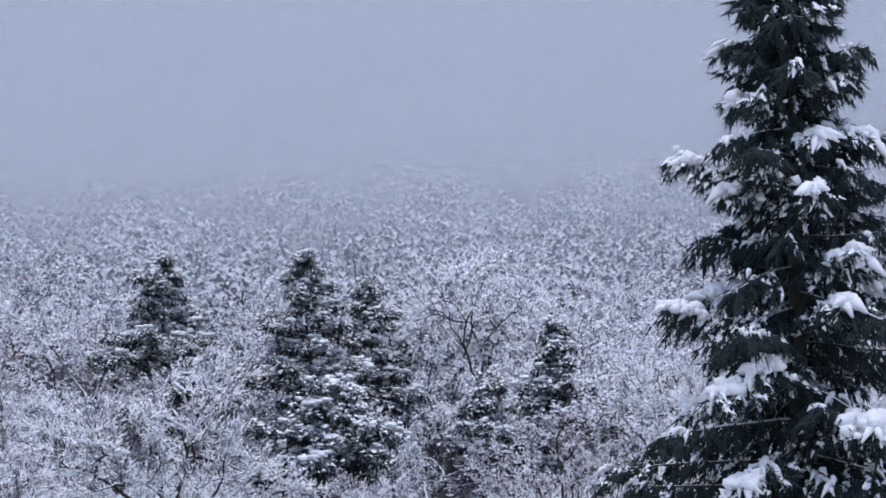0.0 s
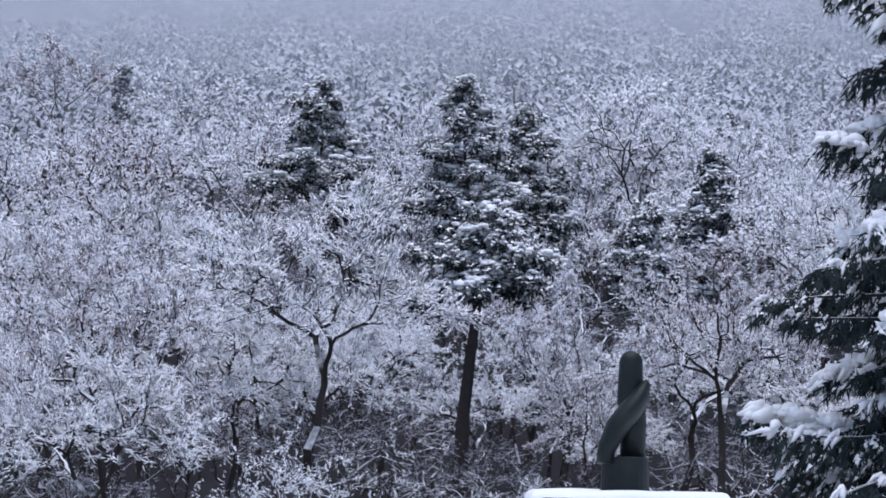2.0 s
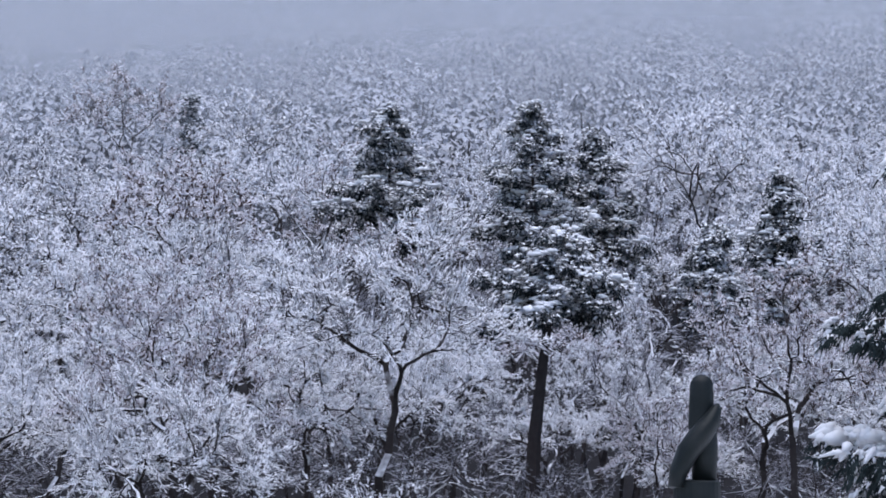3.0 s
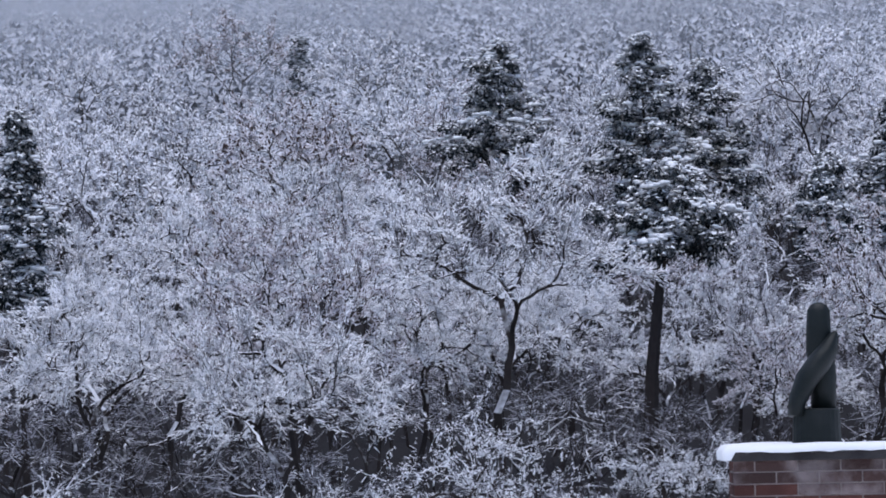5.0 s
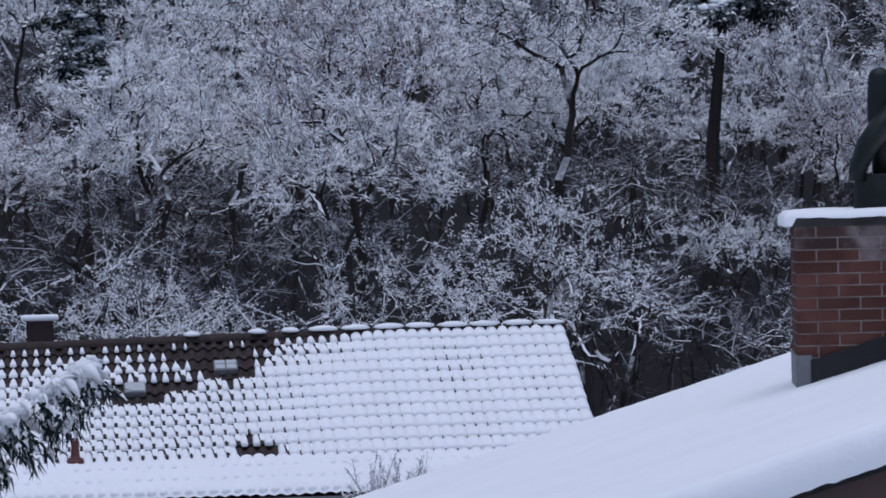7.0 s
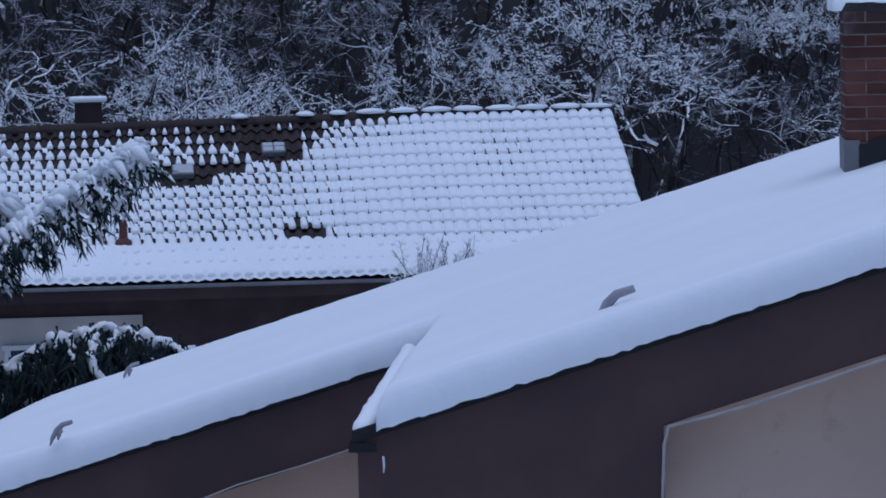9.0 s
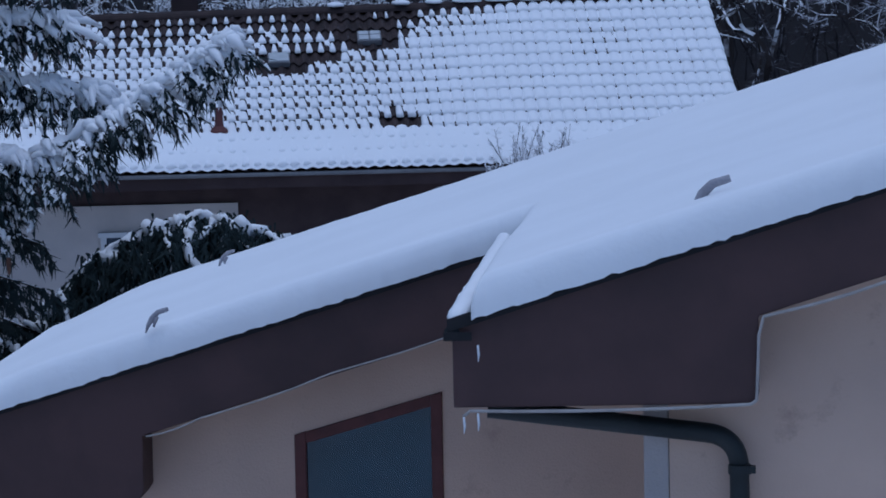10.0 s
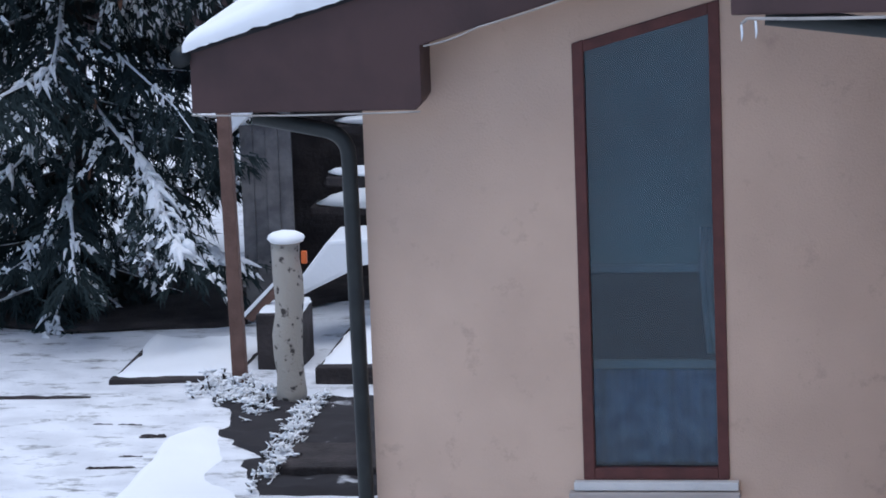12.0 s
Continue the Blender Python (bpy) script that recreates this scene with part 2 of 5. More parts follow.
# ---- mesh helpers ----
class Build:
    """Gathers vertices and faces for one mesh."""

    def __init__(self):
        self.v, self.f, self.n = [], [], 0

    def add(self, verts, faces):
        self.v.extend(tuple(p) for p in verts)
        self.f.extend(tuple(i + self.n for i in f) for f in faces)
        self.n += len(verts)

    def box(self, x0, x1, y0, y1, z0, z1):
        self.add([(x, y, z) for z in (z0, z1) for y in (y0, y1) for x in (x0, x1)],
                 [(0, 2, 3, 1), (4, 5, 7, 6), (0, 1, 5, 4), (2, 6, 7, 3), (0, 4, 6, 2), (1, 3, 7, 5)])

    def prism(self, outline, y0, y1):
        """An outline in x and z, drawn out from y0 to y1."""
        n = len(outline)
        self.add([(x, y0, z) for x, z in outline] + [(x, y1, z) for x, z in outline],
                 [tuple(range(n)), tuple(range(2 * n - 1, n - 1, -1))] + [(i, i + n, (i + 1) % n + n, (i + 1) % n) for i in range(n)])

    def tube(self, pts, radii, sides=6, caps=True, squash=1.0):
        pts = [Vector(p) for p in pts]
        if not hasattr(radii, "__len__"):
            radii = [radii] * len(pts)
        verts, faces = [], []
        side = None
        for i, p in enumerate(pts):
            d = (pts[min(i + 1, len(pts) - 1)] - pts[max(i - 1, 0)]).normalized()
            ref = side if side is not None and abs(side.dot(d)) < 0.95 else (Vector((1, 0, 0)) if abs(d.x) < 0.9 else Vector((0, 1, 0)))
            side = (ref - d * ref.dot(d)).normalized()
            up = d.cross(side)
            for k in range(sides):
                a = 2 * math.pi * k / sides
                verts.append(p + float(radii[i]) * (math.cos(a) * side + math.sin(a) * squash * up))
        for i in range(len(pts) - 1):
            for k in range(sides):
                a, b = i * sides + k, i * sides + (k + 1) % sides
                faces.append((a, b, b + sides, a + sides))
        if caps:
            faces.append(tuple(range(sides - 1, -1, -1)))
            faces.append(tuple(range((len(pts) - 1) * sides, len(pts) * sides)))
        self.add(verts, faces)

    def blob(self, c, r, seed=0, rough=0.25, rings=5, segs=8, flat=0.0):
        """A lumpy pad of snow or such, with its underside flattened."""
        verts, faces = [], []
        for i in range(rings + 1):
            th = math.pi * i / rings
            for k in range(segs):
                ph = 2 * math.pi * k / segs + seed
                q = Vector((math.sin(th) * math.cos(ph), math.sin(th) * math.sin(ph), math.cos(th)))
                s = 1 + rough * noise.noise(q * 1.9 + Vector((seed * 7.3, seed * 1.7, 0)))
                z = q.z * r[2] * s
                verts.append((c[0] + q.x * r[0] * s, c[1] + q.y * r[1] * s, c[2] + (z if z > -flat * r[2] or not flat else -flat * r[2])))
        for i in range(rings):
            for k in range(segs):
                a, b = i * segs + k, i * segs + (k + 1) % segs
                faces.append((a, a + segs, b + segs, b))
        self.add(verts, faces)

    def spikes(self, base, tip, rad):
        """Many three-sided tapering spikes at once."""
        base, tip = np.asarray(base), np.asarray(tip)
        rad = np.broadcast_to(np.asarray(rad), (len(base),))[:, None]
        d = tip - base
        d = d / (np.linalg.norm(d, axis=1, keepdims=True) + 1e-9)
        ref = np.where(np.abs(d[:, 2:]) < 0.9, np.array([[0, 0, 1.0]]), np.array([[1.0, 0, 0]]))
        s = np.cross(d, ref)
        s /= np.linalg.norm(s, axis=1, keepdims=True) + 1e-9
        u = np.cross(s, d)
        ring = [base + rad * (math.cos(a) * s + math.sin(a) * u) for a in (0.5 * math.pi, 0.5 * math.pi + 2.094, 0.5 * math.pi + 4.189)]
        verts = np.stack([*ring, tip], 1).reshape(-1, 3)
        for i in range(len(base)):
            j = self.n + 4 * i
            self.f += [(j, j + 1, j + 3), (j + 1, j + 2, j + 3), (j + 2, j, j + 3)]
        self.v.extend(map(tuple, verts))
        self.n += len(verts)

    def tents(self, base, tip, rad):
        """Many small roof-shaped slivers: twigs and needles with a ridge on top."""
        base, tip = np.asarray(base), np.asarray(tip)
        rad = np.broadcast_to(np.asarray(rad), (len(base),))[:, None]
        d = tip - base
        d = d / (np.linalg.norm(d, axis=1, keepdims=True) + 1e-9)
        ref = np.where(np.abs(d[:, 2:]) < 0.95, np.array([[0, 0, 1.0]]), np.array([[1.0, 0, 0]]))
        s = np.cross(d, ref)
        s /= np.linalg.norm(s, axis=1, keepdims=True) + 1e-9
        u = np.cross(s, d)
        verts = np.stack([base - rad * s - 0.5 * rad * u, base + 0.8 * rad * u, base + rad * s - 0.5 * rad * u, tip], 1).reshape(-1, 3)
        for i in range(len(base)):
            j = self.n + 4 * i
            self.f += [(j, j + 3, j + 1), (j + 1, j + 3, j + 2)]
        self.v.extend(map(tuple, verts))
        self.n += len(verts)

    def mesh(self, name, mat, smooth=False):
        me = bpy.data.meshes.new(name)
        me.from_pydata(self.v, [], self.f)
        me.materials.append(mat)
        if smooth:
            me.polygons.foreach_set("use_smooth", [True] * len(me.polygons))
        me.update()
        return me


def part(name, b, mat, parent=None, label="", smooth=False, bevel=0.0):
    me = b.mesh(name, mat, smooth)
    if bevel:
        bm = bmesh.new()
        bm.from_mesh(me)
        bmesh.ops.recalc_face_normals(bm, faces=bm.faces)
        bmesh.ops.bevel(bm, geom=[e for e in bm.edges if len(e.link_faces) == 2 and e.calc_face_angle(0) > 0.5], offset=bevel, segments=2, affect="EDGES", profile=0.6)
        bm.to_mesh(me)
        bm.free()
    ob = new(name, me)
    if parent is not None:
        ob.parent = parent
    if label:
        tagged(ob, label)
    return ob


def thing(name, label, category, group="", kind="", at=(0, 0, 0)):
    e = tagged(new(name), label, category, group, kind)
    e.location = at
    return e


def boxed(*dims):
    b = Build()
    b.box(*dims)
    return b


def smoothstep(a, b, x):
    t = max(0.0, min(1.0, (x - a) / (b - a)))
    return t * t * (3 - 2 * t)


# ---- the ground: a garden, then a wooded slope that climbs into cloud ----
PROFILE = [(-80, 0), (58, 0.0), (80, 1.0), (100, 2.9), (130, 6.2), (170, 11.0), (230, 19.4), (300, 30.0), (400, 46.5), (520, 68.0), (900, 150.0), (3000, 330.0)]


def hill(x, y):
    for (y0, z0), (y1, z1) in zip(PROFILE, PROFILE[1:]):
        if y <= y1:
            z = z0 + (z1 - z0) * (y - y0) / (y1 - y0)
            break
    else:
        z = PROFILE[-1][1]
    k = smoothstep(62, 140, y)
    return z + k * (0.018 * x + 1.2 * noise.noise(Vector((x * 0.02, y * 0.02, 3.0)))) + 0.03 * noise.noise(Vector((x * 0.8, y * 0.8, 0)))


def make_ground():
    ys = sorted({*range(-80, 24, 8), *[24 + 0.25 * i for i in range(36)], *range(33, 60, 3), *range(60, 200, 5), *range(200, 520, 20), *range(520, 3001, 310)})
    xs = sorted({*range(-1600, -160, 240), *range(-160, -40, 20), *range(-40, -12, 4), *[-12 + 0.25 * i for i in range(36)], *range(-3, 40, 4), *range(40, 160, 20), *range(160, 1601, 240)})
    b = Build()
    b.add([(x, y, hill(x, y)) for y in ys for x in xs],
          [(j * len(xs) + i, j * len(xs) + i + 1, (j + 1) * len(xs) + i + 1, (j + 1) * len(xs) + i) for j in range(len(ys) - 1) for i in range(len(xs) - 1)])
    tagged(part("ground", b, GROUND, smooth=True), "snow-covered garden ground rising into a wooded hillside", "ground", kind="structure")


make_ground()

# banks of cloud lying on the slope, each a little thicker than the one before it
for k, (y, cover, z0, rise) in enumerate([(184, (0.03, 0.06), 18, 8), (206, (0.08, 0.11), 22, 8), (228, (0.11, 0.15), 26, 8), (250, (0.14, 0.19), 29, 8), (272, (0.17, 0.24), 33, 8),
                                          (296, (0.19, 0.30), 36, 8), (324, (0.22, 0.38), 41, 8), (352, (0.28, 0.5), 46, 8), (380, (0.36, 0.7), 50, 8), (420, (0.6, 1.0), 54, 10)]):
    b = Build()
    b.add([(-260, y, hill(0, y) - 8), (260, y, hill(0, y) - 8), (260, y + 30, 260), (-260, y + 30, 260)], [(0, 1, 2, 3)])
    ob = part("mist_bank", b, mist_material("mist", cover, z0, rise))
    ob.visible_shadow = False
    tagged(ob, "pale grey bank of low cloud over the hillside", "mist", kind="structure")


# ---- the near house: one roof slope, a front block and a set-back wing ----
PITCH = 0.308
def roof_z(x):
    return 3.739 + PITCH * (x + 3.816)


XW, XS, XE = -4.45, -1.27, 5.6          # west eave, step, east end
YF, YW, YB = 17.0, 21.0, 25.3          # front verge, wing verge, back verge


def near_house():
    house = thing("house", "beige plastered house with a snow-covered lean roof and brown fascia", "house")
    # walls, with the tall window's opening cut out of the wing wall
    yw = YW + 0.35
    wx0, wx1, wzb, wl, wr = -2.448, -1.655, 1.14, 3.475, 3.70
    wzb -= 0.055
    def wall_piece(outline, y0, y1, name="wall"):
        b = Build()
        b.prism(outline, y0, y1)
        part(name, b, PLASTER, house, "rough beige plaster wall")
    def up_to_roof(x0, x1, z0=-0.3):
        return [(x0, z0), (x1, z0), (x1, roof_z(x1) - 0.1), (x0, roof_z(x0) - 0.1)]
    b = Build()                                           # one sheet of wall round the window's opening
    xl, xr = -3.59, 0.6
    o = [(xl, -0.3), (xr, -0.3), (xr, roof_z(xr) - 0.1), (xl, roof_z(xl) - 0.1)]
    i = [(wx0, wzb), (wx1, wzb), (wx1, wr), (wx0, wl)]
    vs = [(x, y, z) for y in (yw, yw + 0.3) for x, z in o + i]
    fs = []
    for k in range(4):
        n = (k + 1) % 4
        fs += [(k, n, 4 + n, 4 + k), (8 + n, 8 + k, 12 + k, 12 + n), (4 + k, 4 + n, 12 + n, 12 + k), (n, k, 8 + k, 8 + n)]
    b.add(vs, fs)
    part("wall", b, PLASTER, house, "rough beige plaster wall")
    part("side_wall", boxed(-3.59, -3.29, yw + 0.3, YB - 0.4, -0.3, roof_z(-3.59) - 0.1), PLASTER, house)
    wall_piece(up_to_roof(-3.29, XE - 0.3), YB - 0.7, YB - 0.4, "back_wall")
    wall_piece(up_to_roof(-0.37, XE - 0.3), YF + 0.35, YF + 0.65, "front_wall")
    part("side_wall", boxed(-0.37, 0.0, YF + 0.65, yw, -0.3, roof_z(-0.37) - 0.1), PLASTER, house)
    part("side_wall", boxed(XE - 0.6, XE - 0.3, YF + 0.65, YB - 0.7, -0.3, roof_z(XE - 0.6) - 0.2), PLASTER, house)
    part("corner_strip", boxed(-0.48, -0.372, YF + 0.346, YF + 0.64, -0.3, 4.2), STRIP, house, "pale painted corner strip", bevel=0.01)
    # roof deck
    b = Build()
    b.prism([(XW, roof_z(XW) - 0.12), (XE, roof_z(XE) - 0.12), (XE, roof_z(XE)), (XW, roof_z(XW))], YW + 0.02, YB)
    b.prism([(XS, roof_z(XS) - 0.12), (XE, roof_z(XE) - 0.12), (XE, roof_z(XE)), (XS, roof_z(XS))], YF + 0.02, YW + 0.02)
    part("roof", b, TAR, house, "dark roof deck under snow")
    # boxed fascias
    def fascia(x0, xb, x1, zb, drop, y, lift):
        b = Build()
        b.prism([(x0, zb), (xb - 0.03, zb + 0.005), (xb, zb + 0.05), (xb, roof_z(xb) - drop), (x1, roof_z(x1) - drop), (x1, roof_z(x1) - 0.03 + lift), (x0, roof_z(x0) - 0.03 + lift)], y, y + 0.347)
        part("fascia", b, FASCIA, house, "dark brown boxed fascia", bevel=0.008)
        b = Build()
        low = -0.05 if lift == 0 else 0.0
        b.prism([(x0 - 0.02, roof_z(x0) + low), (x1, roof_z(x1) + low), (x1, roof_z(x1) + 0.005 + lift), (x0 - 0.02, roof_z(x0) + 0.005 + lift)], y - 0.025, y - 0.002)
        part("verge_trim", b, TAR, house, "dark metal verge strip")
    fascia(XW, -3.21, XS + 0.1, 3.178, 0.40, YW, 0.0)
    fascia(XS, 0.02, XE, 4.20, 0.345, YF, 0.05)
    # soffit and side fascia of the two eaves
    b = Build()
    b.box(XW, XW + 0.03, YW + 0.347, YB, 3.178, roof_z(XW) - 0.12)
    b.box(XW + 0.03, -3.59, YW + 0.36, YB, 3.178, 3.2)
    part("eave_box", b, FASCIA, house)
    b = Build()
    b.box(XS, XS + 0.03, YF + 0.347, YW, 4.20, roof_z(XS) - 0.12)
    b.box(XS + 0.03, -0.48, YF + 0.36, YW, 4.20, 4.22)
    part("eave_box", b, FASCIA, house)
    # tall window with a raking head
    win = part("window", boxed(wx0 - 0.05, wx1 + 0.05, yw - 0.06, yw - 0.004, wzb - 0.05, wzb - 0.002), WHITE, house, "tall narrow window with a raking head", bevel=0.006)
    part("sill", boxed(wx0 - 0.075, wx1 + 0.06, yw - 0.09, yw - 0.004, wzb - 0.098, wzb - 0.056), STRIP, win, "pale stone lower sill", bevel=0.008)
    f = 0.062
    for o in ([(wx0, wzb), (wx0 + f, wzb), (wx0 + f, wl + 0.02), (wx0, wl)], [(wx1 - f, wzb), (wx1, wzb), (wx1, wr), (wx1 - f, wr - 0.02)],
              [(wx0 + f, wzb), (wx1 - f, wzb), (wx1 - f, wzb + f), (wx0 + f, wzb + f)], [(wx0 + f, wl + 0.017 - f), (wx1 - f, wr - 0.017 - f), (wx1 - f, wr - 0.017), (wx0 + f, wl + 0.017)]):
        b = Build()
        b.prism(o, yw - 0.012, yw + 0.07)
        part("frame", b, REDWOOD, win, "red-brown painted wooden frame", bevel=0.006)
    b = Build()
    b.prism([(wx0 + f, wzb + f), (wx1 - f, wzb + f), (wx1 - f, wr - 0.017 - f), (wx0 + f, wl + 0.017 - f)], yw + 0.03, yw + 0.036)
    g = part("pane", b, GLASS, win, "dark glass pane with dim reflections")
    g.visible_shadow = False
    return house


def roof_snow():
    """One blanket over the whole slope, thick and rounded along its free edges."""
    xm = XS + 0.085
    def line(a, c, coarse, near_a, near_c):
        vals, x = [a], a
        while x < c - 1e-6:
            e = min((x - a) if near_a else 9, (c - x) if near_c else 9)
            x = min(c, x + (0.022 if e < 0.2 else coarse))
            vals.append(x)
        return vals
    xs_l, xs_r = line(XW - 0.03, xm, 0.034, True, True), line(xm, XE, 0.034, True, False)
    ys_f, ys_b = line(YF - 0.05, YW - 0.05, 0.15, True, True), line(YW - 0.05, YB, 0.15, True, True)
    xs, ys = xs_l + xs_r[1:], ys_f + ys_b[1:]
    def depth(x, y):
        if x > xm + 1e-6:
            d = min(y - YF + 0.05, YB - y)
            return min(d, x - xm) if y < YW - 0.05 else min(d, max(0.0, math.hypot(x - xm, y - YW + 0.05)))
        return min(x - XW + 0.03, y - YW + 0.05, YB - y)
    idx, verts, low = {}, [], []
    for j, y in enumerate(ys):
        for i, x in enumerate(xs):
            if x < xm - 1e-6 and y < YW - 0.05 - 1e-6:
                continue
            d = max(0.0, depth(x, y))
            t = 0.17 * math.sqrt(max(0.0, 1 - (1 - min(1, (d + 0.004) / 0.085)) ** 2)) + 0.016 * noise.noise(Vector((x * 0.8, y * 0.6, 9))) * smoothstep(0, 0.4, d)
            t *= 0.5 + 0.5 * smoothstep(0, 0.75, x - XW)
            k = 1 - smoothstep(0, 0.16, d)
            wob = k * (0.008 * noise.noise(Vector((x * 6, y * 2, 1))) + 0.012 * noise.noise(Vector((x * 23, y * 9, 4))) + 0.008 * noise.noise(Vector((x * 60, y * 9, 4))))
            idx[i, j] = len(verts)
            lift = 0.05 * (1 - smoothstep(18.0, 20.5, y))
            verts.append((x, y - wob, roof_z(x) - 0.01 + lift + t + 0.004 * noise.noise(Vector((x * 9, y * 9, 2)))))
            low.append((x, y + 0.004 - 0.5 * wob, roof_z(x) - 0.022 + lift + 0.006 * noise.noise(Vector((x * 9, y * 3, 6))) + 0.011 * noise.noise(Vector((x * 38, y * 3, 6))) + 0.006 * noise.noise(Vector((x * 95, y * 3, 6)))))
    n = len(verts)
    faces, edges = [], {}
    for (i, j) in list(idx):
        q = [(i, j), (i + 1, j), (i + 1, j + 1), (i, j + 1)]
        if all(k in idx for k in q):
            f = tuple(idx[k] for k in q)
            faces.append(f)
            for a, c in zip(f, f[1:] + f[:1]):
                edges[a, c] = 1
    for a, c in list(edges):
        if (c, a) not in edges:
            faces.append((c, a, a + n, c + n))
    b = Build()
    b.add(verts + low, faces)
    ob = part("roof_snow", b, SNOW, smooth=True)
    tagged(ob, "thick smooth blanket of snow on the house roof", "snow")


house = near_house()
roof_snow()


# ---- the far house with its tiled roof ----
FAR_TURN = 8.0
FAR_AT = Vector((-2.98, 48.0, 2.90))
FAR_PITCH = math.tan(radians(22.8))
FAR_RUN = 4.25


SLOPE = math.hypot(FAR_RUN, FAR_RUN * FAR_PITCH)
WAVE, ROW = 0.146, 0.331


def sag(u):
    """The old ridge drops a little towards the west."""
    return 0.96 + 0.008 * min(u, 0.5)


def on_roof(u, v, up=0.0):
    """A point of the far roof's slope: u along the eave, v up the slope, up off its surface."""
    c, s = FAR_RUN / SLOPE, FAR_RUN * FAR_PITCH / SLOPE * sag(u)
    return (u, v * c - up * s, v * s + up * c)


def bare(u, v):
    """Where warmth from the roof hatches has melted the snow: 1 is bare."""
    e = 0.16 * noise.noise(Vector((u * 2.3, v * 2.3, 5)))
    k = 0.0
    for cu, cv, ru, rv in ((-2.5, 2.98, 0.42, 0.40), (-2.1, 3.2, 0.34, 0.28), (-1.36, 3.8, 0.46, 0.56), (-1.6, 4.2, 0.5, 0.34), (-1.15, 1.22, 0.30, 0.26)):
        k = max(k, 1.25 - math.hypot((u - cu) / ru, (v - cv) / rv) + e)
    return k


def far_house():
    house = thing("house", "brown house with a snow-dusted tiled roof at the wood's edge", "house")
    house.matrix_basis = pose(*FAR_AT, 0, 0, FAR_TURN)
    rz = FAR_RUN * FAR_PITCH
    part("wall", boxed(-9.0, 2.65, 0.7, 7.9, -4.0, -0.05), WALLBROWN, house, "dark brown wall under deep eaves")
    b = Build()
    b.box(-6.6, -3.1, 0.66, 0.696, -2.6, -0.42)
    part("cream_wall", b, CREAM, house, "pale cream rendered wall panel")
    w = part("window", boxed(-4.78, -3.88, 0.60, 0.655, -0.80, -0.74), WHITE, house, "white framed casement window")
    for x0, x1, z0, z1 in ((-4.75, -4.68, -1.9, -0.8), (-3.98, -3.91, -1.9, -0.8), (-4.36, -4.29, -1.9, -0.8), (-4.75, -3.91, -1.97, -1.9)):
        part("frame", boxed(x0, x1, 0.615, 0.655, z0, z1), WHITE, w)
    for x0, x1 in ((-4.68, -4.36), (-4.29, -3.98)):
        part("pane", boxed(x0, x1, 0.63, 0.64, -1.9, -0.8), DARKGLASS, w, "dark glass")
    b = Build()
    pts = [(0.05, -0.03), (FAR_RUN, rz - 0.02), (2 * FAR_RUN, -0.03), (2 * FAR_RUN, -0.17), (FAR_RUN, rz - 0.16), (0.05, -0.17)]
    x0, x1 = -9.5, 3.0
    b.add([(x0, y, z * sag(x0) - 0.02 if z > 0 else z) for y, z in pts] + [(x1, y, z * sag(x1)) for y, z in pts],
          [tuple(range(5, -1, -1)), tuple(range(6, 12))] + [(i, (i + 1) % 6, (i + 1) % 6 + 6, i + 6) for i in range(6)])
    roof = part("roof", b, TILE, house, "dark brown tiled roof")
    b = Build()
    b.tube([(-9.5, -0.05, -0.035), (3.0, -0.05, -0.035)], 0.026, 10)
    part("gutter", b, LEAD, house, "grey metal gutter", smooth=True)
    part("eave_board", boxed(-9.5, 3.0, 0.02, 0.05, -0.2, -0.04), WALLBROWN, house)
    # ridge tiles
    ridge = Build()
    n = 8
    ridge.add([(0.21 * (2 * e - 1), math.cos(math.pi * k / n) * 0.12, math.sin(math.pi * k / n) * (0.09 + 0.012 * e)) for e in (0, 1) for k in range(n + 1)],
              [(k, k + 1, k + n + 2, k + n + 1) for k in range(n)] + [tuple(range(n, -1, -1)), tuple(range(n + 1, 2 * n + 2))])
    rme = ridge.mesh("ridge_tile", TILE)
    for i in range(30):
        o = new("ridge_tile", rme)
        o.parent = roof
        o.location = (-9.3 + 0.42 * i, FAR_RUN, rz * sag(-9.3 + 0.42 * i))
    # hatches and vent
    for u, v, wu, wv, mid in ((-2.52, 3.08, 0.27, 0.30, False), (-1.36, 3.66, 0.30, 0.30, True)):
        hatch = Build()
        c = [on_roof(u + a * wu / 2, v + e * wv / 2, h) for h in (0.02, 0.09) for e in (-1, 1) for a in (-1, 1)]
        hatch.add(c, [(0, 2, 3, 1), (4, 5, 7, 6), (0, 1, 5, 4), (2, 6, 7, 3), (0, 4, 6, 2), (1, 3, 7, 5)])
        h = part("roof_hatch", hatch, LEAD, house, "small grey roof hatch with snow on its pane")
        for a0, a1, e0, e1 in (((-0.44, -0.04, -0.42, 0.02), (0.04, 0.44, -0.42, 0.02), (-0.44, -0.04, 0.1, 0.42), (0.04, 0.44, 0.1, 0.42)) if mid else ((-0.45, 0.45, -0.42, 0.42),)):
            q = Build()
            q.add([on_roof(u + a * wu, v + e * wv, hh) for hh in (0.092, 0.104) for e in (e0, e1) for a in (a0, a1)], [(0, 2, 3, 1), (4, 5, 7, 6), (0, 1, 5, 4), (2, 6, 7, 3), (0, 4, 6, 2), (1, 3, 7, 5)])
            part("pane", q, FROSTPANE, h, "pale frosted pane")
    b = Build()
    p = Vector(on_roof(-3.30, 0.97))
    b.tube([p, p + Vector((0, 0, 0.08)), p + Vector((0, 0, 0.14)), p + Vector((0, 0, 0.36))], [0.13, 0.11, 0.055, 0.04], 12)
    part("vent_pipe", b, VENT, house, "red-brown conical vent pipe")
